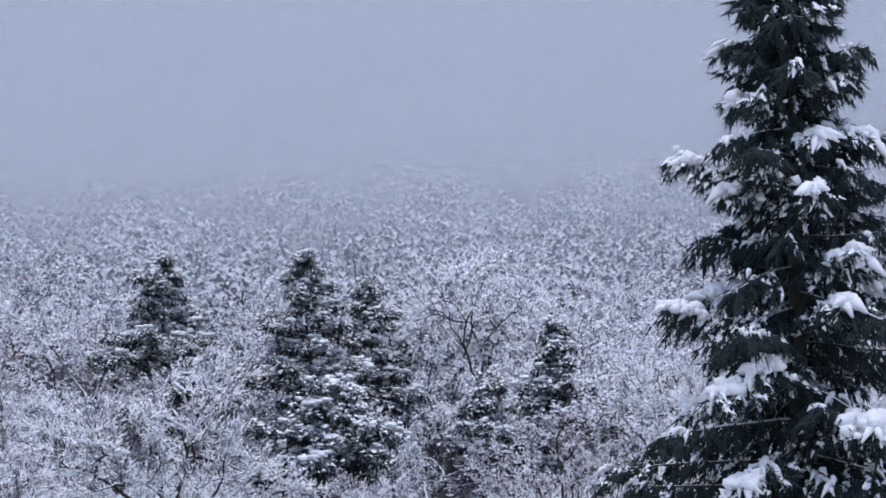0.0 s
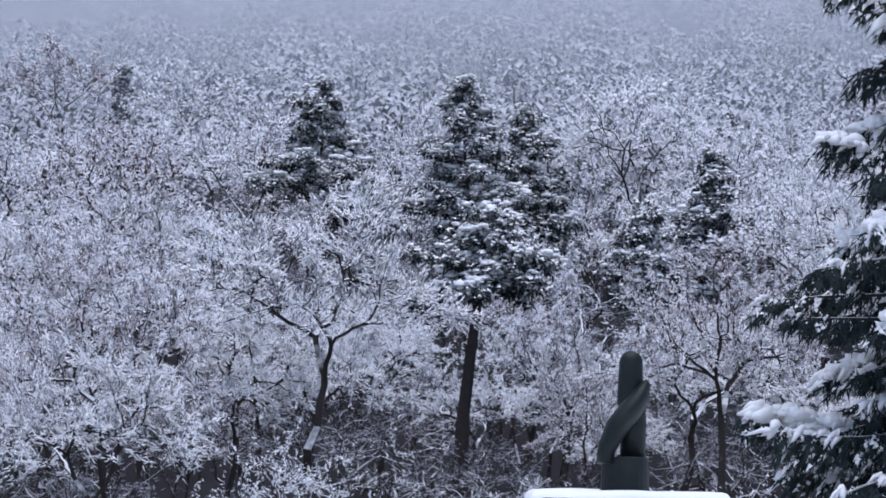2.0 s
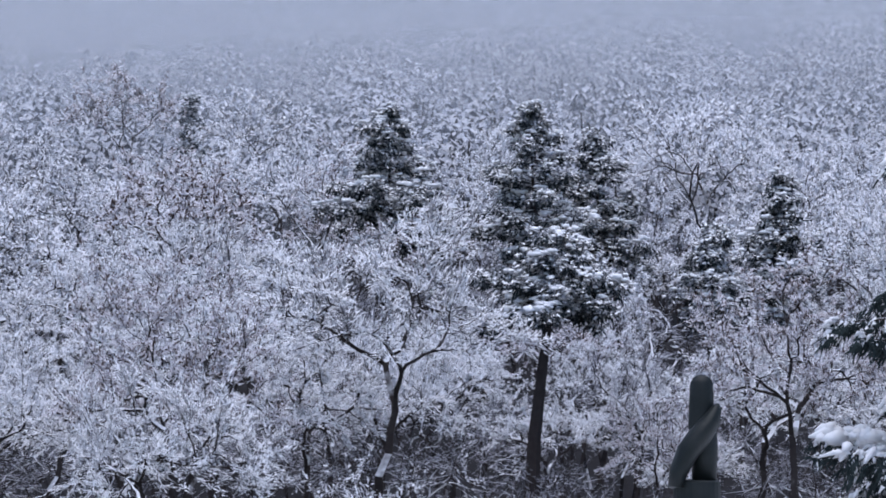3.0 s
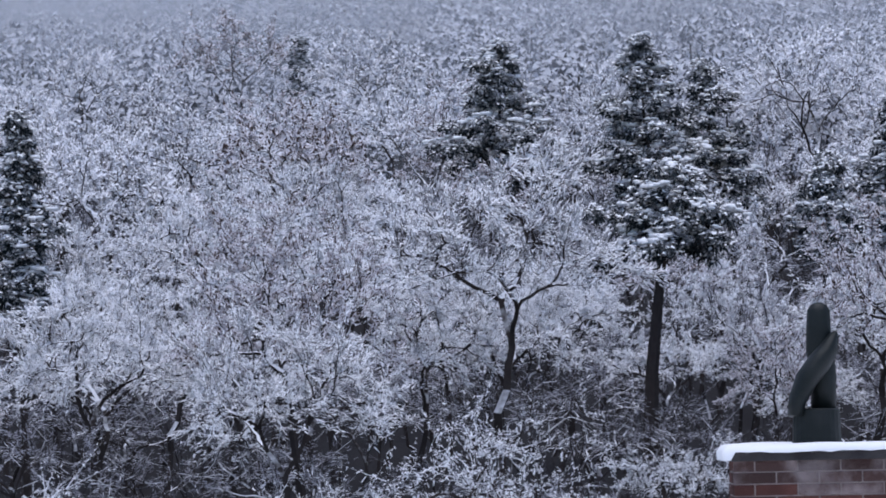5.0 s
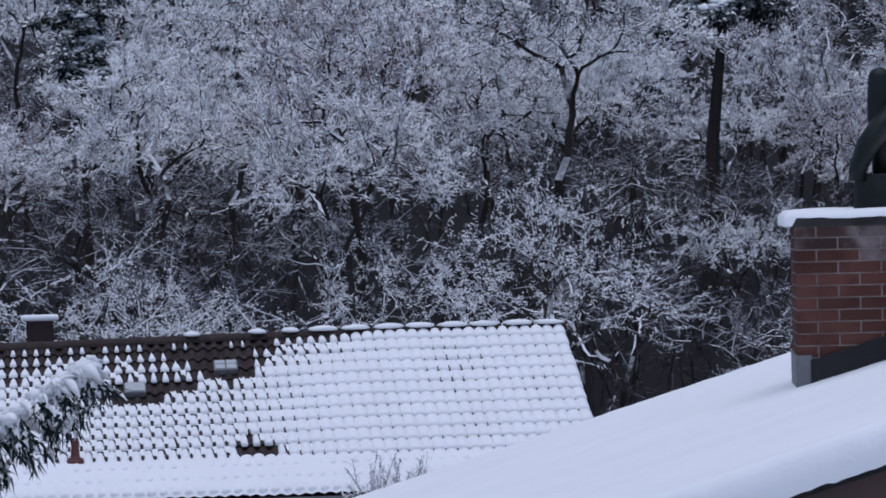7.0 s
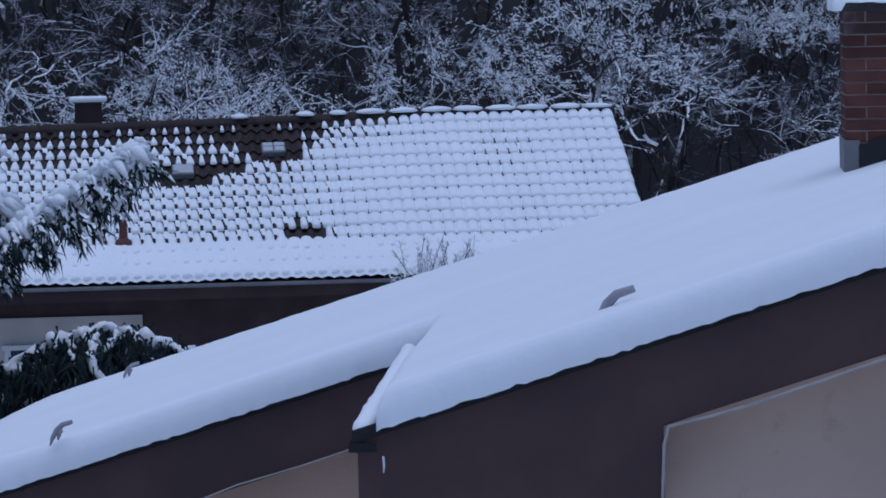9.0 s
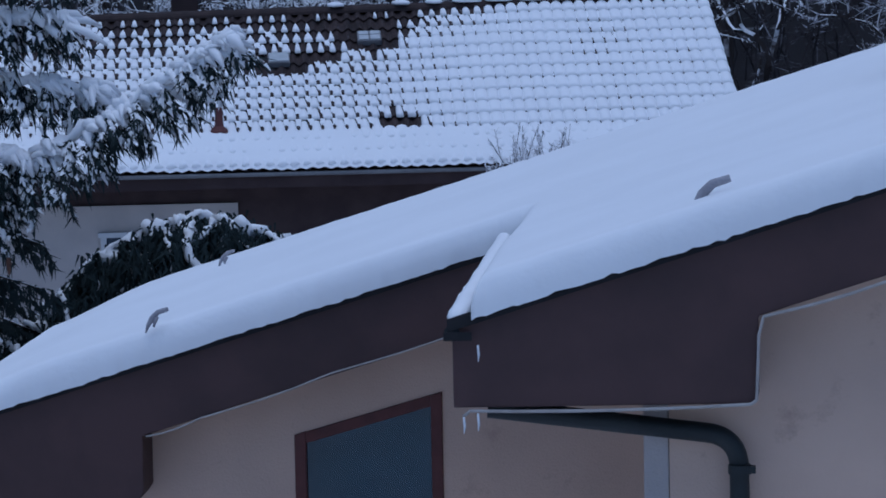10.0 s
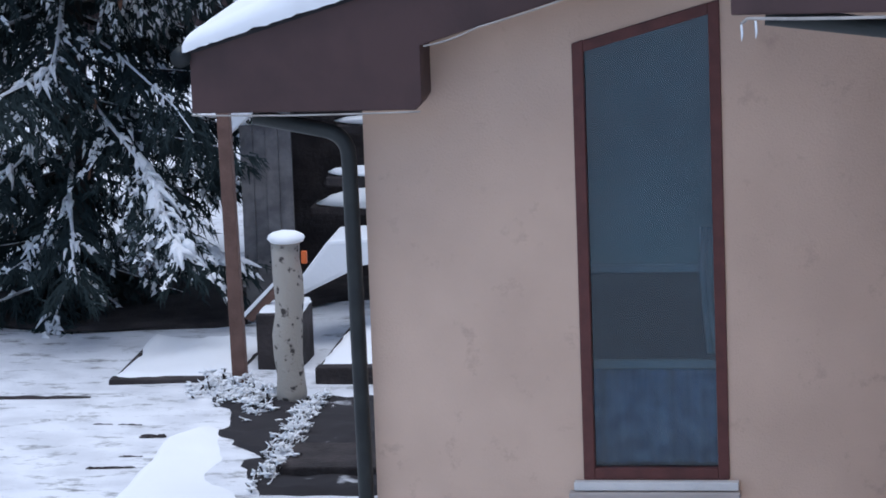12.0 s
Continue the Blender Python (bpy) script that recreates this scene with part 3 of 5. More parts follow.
    part("chimney", boxed(-3.85, -3.5, FAR_RUN + 0.5, FAR_RUN + 0.9, rz - 0.4, rz + 0.22), WALLBROWN, house, "small dark chimney")
    tagged(part("snow_cap", boxed(-3.92, -3.43, FAR_RUN + 0.42, FAR_RUN + 0.98, rz + 0.222, rz + 0.29), SNOW, house, "flat cap of snow", bevel=0.03))
    return house, roof


DARKGLASS = material("dark_glass", (0.045, 0.06, 0.085), 0.1, (0.06, 0.075, 0.10), 3, 0.0, spec=0.6)
FROSTPANE = material("frosted_pane", (0.42, 0.45, 0.47), 0.6, (0.5, 0.52, 0.54), 9)
VENT = material("vent_red", (0.13, 0.05, 0.045), 0.7, (0.10, 0.04, 0.04), 9)
far, far_roof = far_house()
far_m = pose(*FAR_AT, 0, 0, FAR_TURN)


def far_tiles():
    """Double-wave tiles, the rows the camera sees best as single tiles and the rest joined."""
    prof, seg = [], 12
    for k in range(seg + 1):
        prof.append((2 * WAVE * k / seg, 0.024 * math.cos(2 * math.pi * 2 * k / seg)))
    def shape(b, u, v):
        a = [on_roof(u + x, v, z + 0.045) for x, z in prof]
        c = [on_roof(u + x, v + ROW + 0.03, z + 0.01) for x, z in prof]
        d = [on_roof(u + x, v, z + 0.02) for x, z in prof]
        m = seg + 1
        b.add(a + c + d, [(k, k + 1, m + k + 1, m + k) for k in range(seg)] + [(k + 1, k, 2 * m + k, 2 * m + k + 1) for k in range(seg)])
    one = Build()
    shape(one, 0, 0)
    me = one.mesh("tile", TILE)
    rest = Build()
    for r in range(14):
        for c in range(43):
            u, v = -9.5 + c * 2 * WAVE, r * ROW
            if -5.1 < u < -0.6 and r >= 0:
                o = new("tile", me)
                o.parent = far_roof
                o.location = on_roof(u, v)
            else:
                shape(rest, u, v)
    tagged(part("tile", rest, TILE, far_roof), kind="stuff")


def far_snow():
    """Snow tongues lying along the tile waves, run together into a blanket towards the gable and eave."""
    b = Build()
    rng = np.random.default_rng(5)
    for r in range(14):
        for c in range(86):
            u, v = -9.5 + (c + 0.5) * WAVE, r * ROW
            k = bare(u, v + 0.15)
            if k > 0.35 or (r == 13 and u < -0.7 and rng.random() < 0.45):
                continue
            full = max(smoothstep(-1.3, 0.6, u + 0.35 * noise.noise(Vector((u, v, 2))) + (0.5 if v < 3.6 else -0.3)), 1.0 if r < 3 else 0.0)
            dent = 0.55 * math.exp(-((u - 1.55) / 0.35) ** 2 - ((v - 3.3) / 0.55) ** 2)
            full = max(0.0, full - dent)
            thin = 1.0 - 0.45 * smoothstep(3.6, 4.3, v) * (1 - full)
            wd = WAVE * (0.44 + 0.125 * full) * rng.uniform(0.88, 1.1) * thin * (0.7 if k > 0 else 1)
            ln = ROW * (1.02 + 0.06 * full) * rng.uniform(0.92, 1.05)
            th = 0.045 + 0.035 * full
            na, nl = 6, 5
            vs = []
            for j in range(nl + 1):
                q = j / nl
                ww = wd * (1 - (0.35 + 0.6 * smoothstep(2.9, 3.9, v)) * (1 - full) * q ** 1.5) * (0.85 + 0.15 * min(1, q * 5))
                hh = th * (0.75 + 0.25 * min(1, 4 * q)) * (1 - (0.3 + 0.4 * smoothstep(3.3, 4.0, v)) * q * (1 - full))
                for i in range(na + 1):
                    a = math.pi * i / na
                    vs.append(on_roof(u - ww * math.cos(a), v - 0.015 + ln * q, 0.045 - 0.035 * q + hh * math.sin(a) ** 0.8))
            fs = [(j * (na + 1) + i + 1, j * (na + 1) + i, (j + 1) * (na + 1) + i, (j + 1) * (na + 1) + i + 1) for j in range(nl) for i in range(na)]
            fs.append(tuple(range(na + 1)))
            b.add(vs, fs)
    # thinner snow in the troughs, broken by a dark slot under each tile's lip
    for r in range(2, 13):
        for c in range(86):
            u, v = -9.5 + c * WAVE, r * ROW
            if bare(u, v + 0.2) > 0.1 or (u < -0.6 and v > 3.3 and rng.random() < 0.35 + 0.6 * smoothstep(3.3, 4.0, v)):
                continue
            east = smoothstep(-1.0, 0.2, u)
            dent = math.exp(-((u - 1.55) / 0.4) ** 2 - ((v - 3.3) / 0.6) ** 2)
            v0 = v + rng.uniform(0.06, 0.11) * (1 - 0.45 * east) + (0.07 * (1 - east) if v > 2.6 else 0) + 0.09 * dent * rng.random()
            ww = WAVE * rng.uniform(0.42, 0.55)
            vs = [on_roof(u + ww * (i / 4 - 0.5) + 0.02 * (1 - j / 4) + 0.006 * rng.normal(), v0 + (v + ROW + 0.02 - v0) * j / 4 + (0.03 * abs(i - 2) / 2 if j == 0 else 0), (0.012 if j == 0 else 0.05) + 0.012 * rng.random()) for j in range(5) for i in range(5)]
            b.add(vs, [(j * 5 + i, j * 5 + i + 1, j * 5 + i + 6, j * 5 + i + 5) for j in range(4) for i in range(4)])
    # the blanket
    step, rows = 0.073, 46
    ids, vs = {}, []
    cols = int(12.55 / step)
    for j in range(rows + 1):
        v = -0.06 + (SLOPE + 0.10) * j / rows
        for i in range(cols + 1):
            u = -9.52 + step * i
            edge = u + 0.5 * noise.noise(Vector((u * 1.5, v * 1.5, 8))) + 0.25 * noise.noise(Vector((u * 6, v * 6, 8)))
            cover = (edge > 2.55 or v < 0.93 + 0.04 * math.cos(2 * math.pi * u / WAVE)) and bare(u, v) < 0.2
            dent = math.exp(-((u - 1.55) / 0.4) ** 2 - ((v - 3.3) / 0.6) ** 2)
            if cover:
                up = (0.085 if v < 1.0 else 0.05) + 0.012 * math.cos(2 * math.pi * u / WAVE) - 0.03 * dent + 0.02 * noise.noise(Vector((u * 3, v * 3, 1))) + (0.02 if v < 0.9 else 0)
                if v < 0.12:
                    up += 0.035 * math.cos(2 * math.pi * u / WAVE) - (0.05 if v < 0 else 0.0)
                ids[i, j] = len(vs)
                vs.append(on_roof(u, v, up))
    b.add(vs, [tuple(ids[q] for q in ((i, j), (i + 1, j), (i + 1, j + 1), (i, j + 1))) for (i, j) in list(ids) if all(q in ids for q in ((i + 1, j), (i + 1, j + 1), (i, j + 1)))])
    # ridge
    rz = FAR_RUN * FAR_PITCH
    for i in range(30):
        u = -9.3 + 0.42 * i
        if u > -1.0 or (u > -2.4 and i % 3 == 0):
            w = 0.2 if u > -0.4 else 0.12
            b.blob((u, FAR_RUN - 0.02, rz * sag(u) + 0.095), (w, 0.13, 0.05), seed=i * 0.7, rough=0.3, rings=6, segs=12, flat=0.3)
    ob = part("roof_snow", b, SNOW, smooth=True)
    ob.matrix_basis = far_m
    tagged(ob, "thin snow lying along the roof tiles, melted round the hatches", "snow")


far_snow()


# ---- chimney ----
CHX, CHY, CHZ = 1.018, 21.6, 6.264


def chimney_stack():
    ch = thing("chimney", "red brick chimney with a snow-capped slab and dark cowl", "chimney")
    w, d = 0.945, 0.55
    part("core", boxed(CHX + 0.003, CHX + w - 0.003, CHY + 0.003, CHY + d, 4.9, CHZ - 0.02), MORTAR, ch, "pale mortar joints")
    part("slab", boxed(CHX - 0.03, CHX + w + 0.03, CHY - 0.03, CHY + d + 0.03, CHZ - 0.025, CHZ + 0.03), CONCRETE, ch, "dark concrete capping slab", bevel=0.008)
    b = Build()
    course, pitch, r = 0.0636, 0.2275, 0
    part("flashing", boxed(CHX - 0.012, CHX + 0.07, CHY - 0.015, CHY + d, 5.2, 5.56), LEAD, ch, "grey lead flashing")
    b.prism([(CHX + 0.065, 5.2), (CHX + w, 5.2 + 0.28), (CHX + w, 5.53 + 0.27), (CHX + 0.065, 5.53)], CHY - 0.02, CHY + 0.004)
    part("flashing", b, TAR, ch, "dark sloping flashing strip")
    z = CHZ - 0.02 - course
    while z > 5.0:
        x = CHX - (0.0 if r % 2 else pitch / 2)
        while x < CHX + w - 0.03:
            a, c = max(x, CHX), min(x + pitch - 0.009, CHX + w)
            if c - a > 0.05:
                b = Build()
                j = 0.0018 * math.sin(r * 3.1 + x * 9) - 0.002
                b.box(a, c, CHY + j, CHY + 0.11, z + 0.004, z + course - 0.004)
                part("brick", b, STAINED if r < 2 + (math.sin(r * 5.3 + x * 7) > 0.2) else BRICK, ch)
            x += pitch
        y = CHY + 0.118 if r % 2 == 0 else CHY + 0.118
        while y < CHY + d - 0.05:
            b = Build()
            b.box(CHX - 0.002, CHX + 0.11, y, min(y + (0.246 if r % 2 else 0.2), CHY + d), z + 0.006, z + course - 0.006)
            part("brick", b, BRICK, ch)
            y += pitch
        z -= course
        r += 1
    b = Build()
    nx, ny = 46, 28
    x0, x1, y0, y1 = CHX - 0.065, CHX + w + 0.06, CHY - 0.07, CHY + d + 0.06
    vs = []
    for j in range(ny + 1):
        for i in range(nx + 1):
            x, y = x0 + (x1 - x0) * i / nx, y0 + (y1 - y0) * j / ny
            e = min(x - x0, x1 - x, y - y0, y1 - y)
            vs.append((x, y, CHZ + 0.03 + 0.034 * math.sqrt(1 - (1 - min(1, e / 0.06)) ** 2) + 0.010 * noise.noise(Vector((x * 3, y * 3, 0)))))
    n = len(vs)
    fs = [(j * (nx + 1) + i, j * (nx + 1) + i + 1, (j + 1) * (nx + 1) + i + 1, (j + 1) * (nx + 1) + i) for j in range(ny) for i in range(nx)]
    ring = list(range(nx + 1)) + [j * (nx + 1) + nx for j in range(1, ny + 1)] + [ny * (nx + 1) + i for i in range(nx - 1, -1, -1)] + [j * (nx + 1) for j in range(ny - 1, 0, -1)]
    low = [(vs[k][0], vs[k][1], CHZ + (0.02 if vs[k][0] > x0 + 0.05 else -0.02) + 0.008 * noise.noise(Vector((vs[k][0] * 14, vs[k][1] * 14, 5)))) for k in ring]
    b.add(vs + low, fs + [(ring[(k + 1) % len(ring)], ring[k], n + k, n + (k + 1) % len(ring)) for k in range(len(ring))])
    tagged(part("chimney_snow", b, SNOW, smooth=True), "rounded cap of snow lying on the chimney slab", "snow")
    # wind cowl: socket, leaning hood, upright flue head
    cw = thing("chimney_cowl", "dark metal chimney cowl with a leaning hood", "chimney cowl")
    cx, cy, cz = CHX + 0.46, CHY + 0.27, CHZ + 0.07
    k = 0.889
    def at(x, y, z):
        return (cx + k * x, cy + k * y, cz + k * z)
    b = Build()
    b.tube([at(0, 0, -0.05), at(0, 0, 0.19), at(0, 0, 0.2), at(0, 0, 0.201)], [0.15 * k, 0.142 * k, 0.13 * k, 0.02], 24)
    part("socket", b, COWL, cw, "dark metal socket", smooth=False)
    b = Build()
    b.tube([at(-0.13, -0.06, 0.155), at(-0.115, -0.05, 0.25), at(-0.06, -0.04, 0.37), at(0.02, -0.02, 0.47), at(0.085, -0.01, 0.56), at(0.12, 0, 0.64), at(0.128, 0, 0.665)],
           [0.05 * k, 0.055 * k, 0.07 * k, 0.072 * k, 0.06 * k, 0.03 * k, 0.008], 20, squash=2.0)
    part("hood", b, COWL, cw, "leaning curved hood", smooth=True)
    b = Build()
    b.tube([at(0.05, 0.05, 0.15), at(0.05, 0.05, 0.4), at(0.035, 0.06, 0.55), at(0.03, 0.06, 0.68), at(0.032, 0.06, 0.79), at(0.032, 0.06, 0.825), at(0.032, 0.06, 0.84)],
           [0.075 * k, 0.08 * k, 0.085 * k, 0.075 * k, 0.07 * k, 0.05 * k, 0.015], 20)
    part("flue_head", b, COWL, cw, "upright rounded flue head", smooth=True)


chimney_stack()


# ---- fittings of the near house ----
def fitted():
    b = Build()                                           # step gutter with its strip of snow
    b.tube([(XS + 0.0, YF - 0.02, roof_z(XS) - 0.005), (XS + 0.0, YW, roof_z(XS) - 0.0)], 0.034, 12)
    part("gutter", b, PIPE, house, "dark half-round gutter", smooth=True)
    b = Build()
    pts = [(XS + 0.008 + 0.008 * noise.noise(Vector((0, k * 0.9, 0))), YF + 0.04 + (YW - YF - 0.3) * k / 24, roof_z(XS) + 0.045 + 0.008 * noise.noise(Vector((3, k * 0.5, 0)))) for k in range(25)]
    b.tube(pts, [0.025] + [0.042] * 23 + [0.02], 10)
    tagged(part("gutter_snow", b, SNOW, smooth=True), "rounded strip of snow lying in the gutter", "snow")
    b = Build()
    b.tube([(XW - 0.045, YW - 0.03, roof_z(XW) - 0.06), (XW - 0.045, YB, roof_z(XW) - 0.06)], 0.055, 12)
    part("gutter", b, PIPE, house, "dark half-round gutter", smooth=True)
    part("gutter_bracket", boxed(XS - 0.035, XS + 0.085, YF - 0.035, YF - 0.027, roof_z(XS) - 0.035, roof_z(XS) + 0.002), TAR, house, "dark gutter end bracket")
    # downpipes, with a sloping run back to the wall
    def bend(p0, p1, p2, r):
        a, m, c = Vector(p0), Vector(p1), Vector(p2)
        k0, k1 = m + (a - m).normalized() * r, m + (c - m).normalized() * r
        return [a] + [k0 * (1 - t) ** 2 + m * 2 * t * (1 - t) + k1 * t * t for t in [i / 8 for i in range(9)]] + [c]
    b = Build()
    b.tube(bend((-1.14, YF + 0.25, 4.165), (-0.07, YF + 0.27, 4.03), (-0.065, YF + 0.29, -0.2), 0.14), 0.043, 14)
    p = part("downpipe", b, PIPE, house, "dark painted downpipe", smooth=True)
    b = Build()
    b.tube([(-0.068, YF + 0.25, 3.87), (-0.068, YF + 0.25, 3.91)], 0.05, 14)
    b.box(-0.03, 0.0, YF + 0.22, YF + 0.27, 3.875, 3.905)
    part("clamp", b, PIPE, p)
    b = Build()
    b.tube(bend((-4.16, YW + 0.22, 3.125), (-3.655, YW + 0.24, 3.02), (-3.625, YW + 0.28, -0.2), 0.13), 0.043, 14)
    part("downpipe", b, PIPE, house, "dark painted downpipe", smooth=True)
    # pale cable along the fascias
    def sag(pts, n=10, dip=0.004):
        out = []
        for a, c in zip(pts, pts[1:]):
            a, c = Vector(a), Vector(c)
            for i in range(n):
                t = i / n
                out.append(a + (c - a) * t + Vector((0, 0, -dip * math.sin(math.pi * t) + 0.002 * noise.noise((a + (c - a) * t) * 9))))
        return out + [Vector(pts[-1])]
    b = Build()
    b.tube(sag([(-1.23, YF - 0.012, 4.165), (-1.20, YF - 0.014, 4.188), (-0.6, YF - 0.014, 4.186), (-0.02, YF - 0.014, 4.205), (0.008, YF - 0.014, 4.225), (0.02, YF - 0.014, 4.5), (0.04, YF - 0.014, 4.575), (0.4, YF - 0.014, 4.665), (2.0, YF - 0.014, roof_z(2.0) - 0.33), (5.4, YF - 0.014, roof_z(5.4) - 0.33)], 8, 0.003), 0.0075, 6)
    tagged(part("cable", b, CABLE, smooth=True), "pale cable running along the fascia's lower edge", "cable")
    b = Build()
    b.tube(sag([(-3.19, YW - 0.01, 3.525), (-2.9, YW - 0.01, roof_z(-2.9) - 0.40), (-2.2, YW - 0.01, roof_z(-2.2) - 0.385), (-1.3, YW - 0.01, roof_z(-1.3) - 0.375)], 10, 0.014), 0.005, 6)
    tagged(part("cable", b, CABLE, smooth=True), "thin cable along the fascia's lower edge", "cable")
    b = Build()
    b.tube(sag([(XW, YW - 0.008, 3.172), (-3.9, YW - 0.008, 3.165), (-3.22, YW - 0.008, 3.176)], 8, 0.002), 0.005, 6)
    tagged(part("cable", b, CABLE, smooth=True), "thin cable along the fascia's lower edge", "cable")
    # icicles
    for x, z, ln in ((-1.225, 4.165, 0.07), (-1.165, 4.18, 0.075), (-1.16, 4.47, 0.07)):
        b = Build()
        b.tube([(x, YF - 0.03, z), (x + 0.003, YF - 0.03, z - ln * 0.6), (x, YF - 0.03, z - ln)], [0.005, 0.0055, 0.002], 7)
        tagged(part("icicle", b, ICE, smooth=True), "small clear icicle hanging from the eave", "icicle", "icicles on the eave")
    # wall lamp, its conduit, junction box and a round dish
    lamp = thing("wall_sensor", "small white globe on a thin rod over a cream box", "wall sensor")
    yb = YF + 0.26
    b = Build()
    b.blob((-0.505, yb, 3.17), (0.036, 0.036, 0.042), rough=0.0, rings=10, segs=16, flat=0.7)
    part("globe", b, WHITE, lamp, "white globe", smooth=True)
    b = Build()
    b.tube([(-0.505, yb, 3.115), (-0.505, yb, 3.142)], 0.037, 16)
    part("collar", b, PIPE, lamp, "dark collar")
    for x, r in ((-0.488, 0.006), (-0.466, 0.008), (-0.41, 0.006)):
        b = Build()
        b.tube([(x, yb, 2.80), (x - 0.004, yb, 3.12 if x < -0.48 else (3.3 if x < -0.44 else 2.98))], r, 8)
        part("rod", b, LEAD if x > -0.48 else CABLE, lamp, smooth=True)
    part("box", boxed(-0.525, -0.44, yb - 0.06, YF + 0.345, 2.55, 2.83), CREAMBOX, lamp, "cream plastic junction box", bevel=0.008)
    part("box_lid", boxed(-0.437, -0.375, yb - 0.05, YF + 0.345, 2.55, 2.835), CREAMBOX, lamp, bevel=0.008)
    b = Build()
    b.blob((-0.555, yb - 0.02, 2.64), (0.06, 0.035, 0.09), rough=0.0, rings=10, segs=18)
    part("cover", b, WHITE, lamp, "white oval cover", smooth=True)
    # snow guards that show through the snow
    for x, y, w in ((-0.177, 17.25, 0.17), (-3.11, 20.95, 0.12), (-3.185, 24.4, 0.1)):
        b = Build()
        bow = [(-0.5, 0.105, 0.005), (-0.4, 0.15, 0.016), (-0.2, 0.195, 0.022), (0.05, 0.222, 0.02), (0.3, 0.222, 0.018), (0.5, 0.222, 0.016)]
        b.tube([(x + w * q, y, roof_z(x + w * q) + (h - 0.22) * w / 0.16 + (0.25 if y < 18 else 0.225)) for q, h, _ in bow], [r * w / 0.17 for _, _, r in bow], 8, squash=0.75)
        b.tube([(x - w * 0.14, y - 0.005, roof_z(x) + 0.225 - 0.62 * w), (x - w * 0.1, y, roof_z(x) + 0.225 - 0.4 * w), (x - w * 0.02, y + 0.002, roof_z(x) + 0.205)], [0.006, 0.011, 0.014], 7)
        tagged(part("snow_guard", b, GREYCLIP, smooth=True), "grey bent snow guard poking out of the roof snow", "snow guard", "snow guards on the roof")
    # a room added behind the tall window, coloured to imitate the pane's reflections
    room = thing("added_room", "added room behind the tall window, coloured blue-grey for its reflections", "room")
    yr = YW + 0.66
    part("back_wall", boxed(-2.9, -1.3, yr + 1.2, yr + 1.25, 0.2, 3.95), TEALROOM, room)
    part("side_wall", boxed(-2.95, -2.9, yr, yr + 1.25, 0.2, 3.6), TEALROOM, room)
    part("side_wall", boxed(-1.3, -1.25, yr, yr + 1.25, 0.2, 4.1), TEALROOM, room)
    part("room_floor", boxed(-2.95, -1.25, yr, yr + 1.25, 0.15, 0.2), TEALROOM, room)
    part("blind", boxed(-2.52, -1.6, yr + 0.03, yr + 0.04, 2.20, 3.9), BLIND, room, "added grey-green blind imitating the pane's teal reflection")
    part("blind_rail", boxed(-2.52, -1.6, yr + 0.0, yr + 0.028, 2.165, 2.21), PALEROOM, room, bevel=0.008)
    part("sill_rail", boxed(-2.52, -1.6, yr + 0.0, yr + 0.05, 1.63, 1.675), PALEROOM, room, bevel=0.008)
    b = Build()
    m = 60
    vs = [(-2.5 + 0.9 * i / m, yr + 0.02 + 0.018 * math.sin(i * 1.1) + 0.01 * math.sin(i * 0.37), z) for z in (1.1, 1.62) for i in range(m + 1)]
    b.add(vs, [(i, i + 1, i + m + 2, i + m + 1) for i in range(m)])
    part("net_curtain", b, NET, room, "bluish half-height net curtain", smooth=True)
    # pale bent strip added to imitate a streak of glare on the glass
    b = Build()
    m = 16
    vs = [(-1.80 + 0.10 * i / m + 0.02 * math.sin(z * 5), yr - 0.03 + 0.022 * math.sin(i * 1.3), z) for z in (1.72, 1.95, 2.2, 2.42) for i in range(m + 1)]
    b.add(vs, [(j * (m + 1) + i, j * (m + 1) + i + 1, (j + 1) * (m + 1) + i + 1, (j + 1) * (m + 1) + i) for j in range(3) for i in range(m)])
    part("glare_strip", b, PALEROOM, room, "narrow pale strip imitating glare on the pane", smooth=True)


CREAMBOX = material("cream_plastic", (0.55, 0.54, 0.47), 0.5, (0.5, 0.49, 0.43), 6)
BLIND = material("grey_green_blind", (0.17, 0.275, 0.285), 0.8, (0.27, 0.39, 0.39), 0.9, 0.0)
NET = material("blue_net", (0.14, 0.22, 0.36), 0.9, (0.26, 0.36, 0.52), 9, 0.2, 40)
fitted()


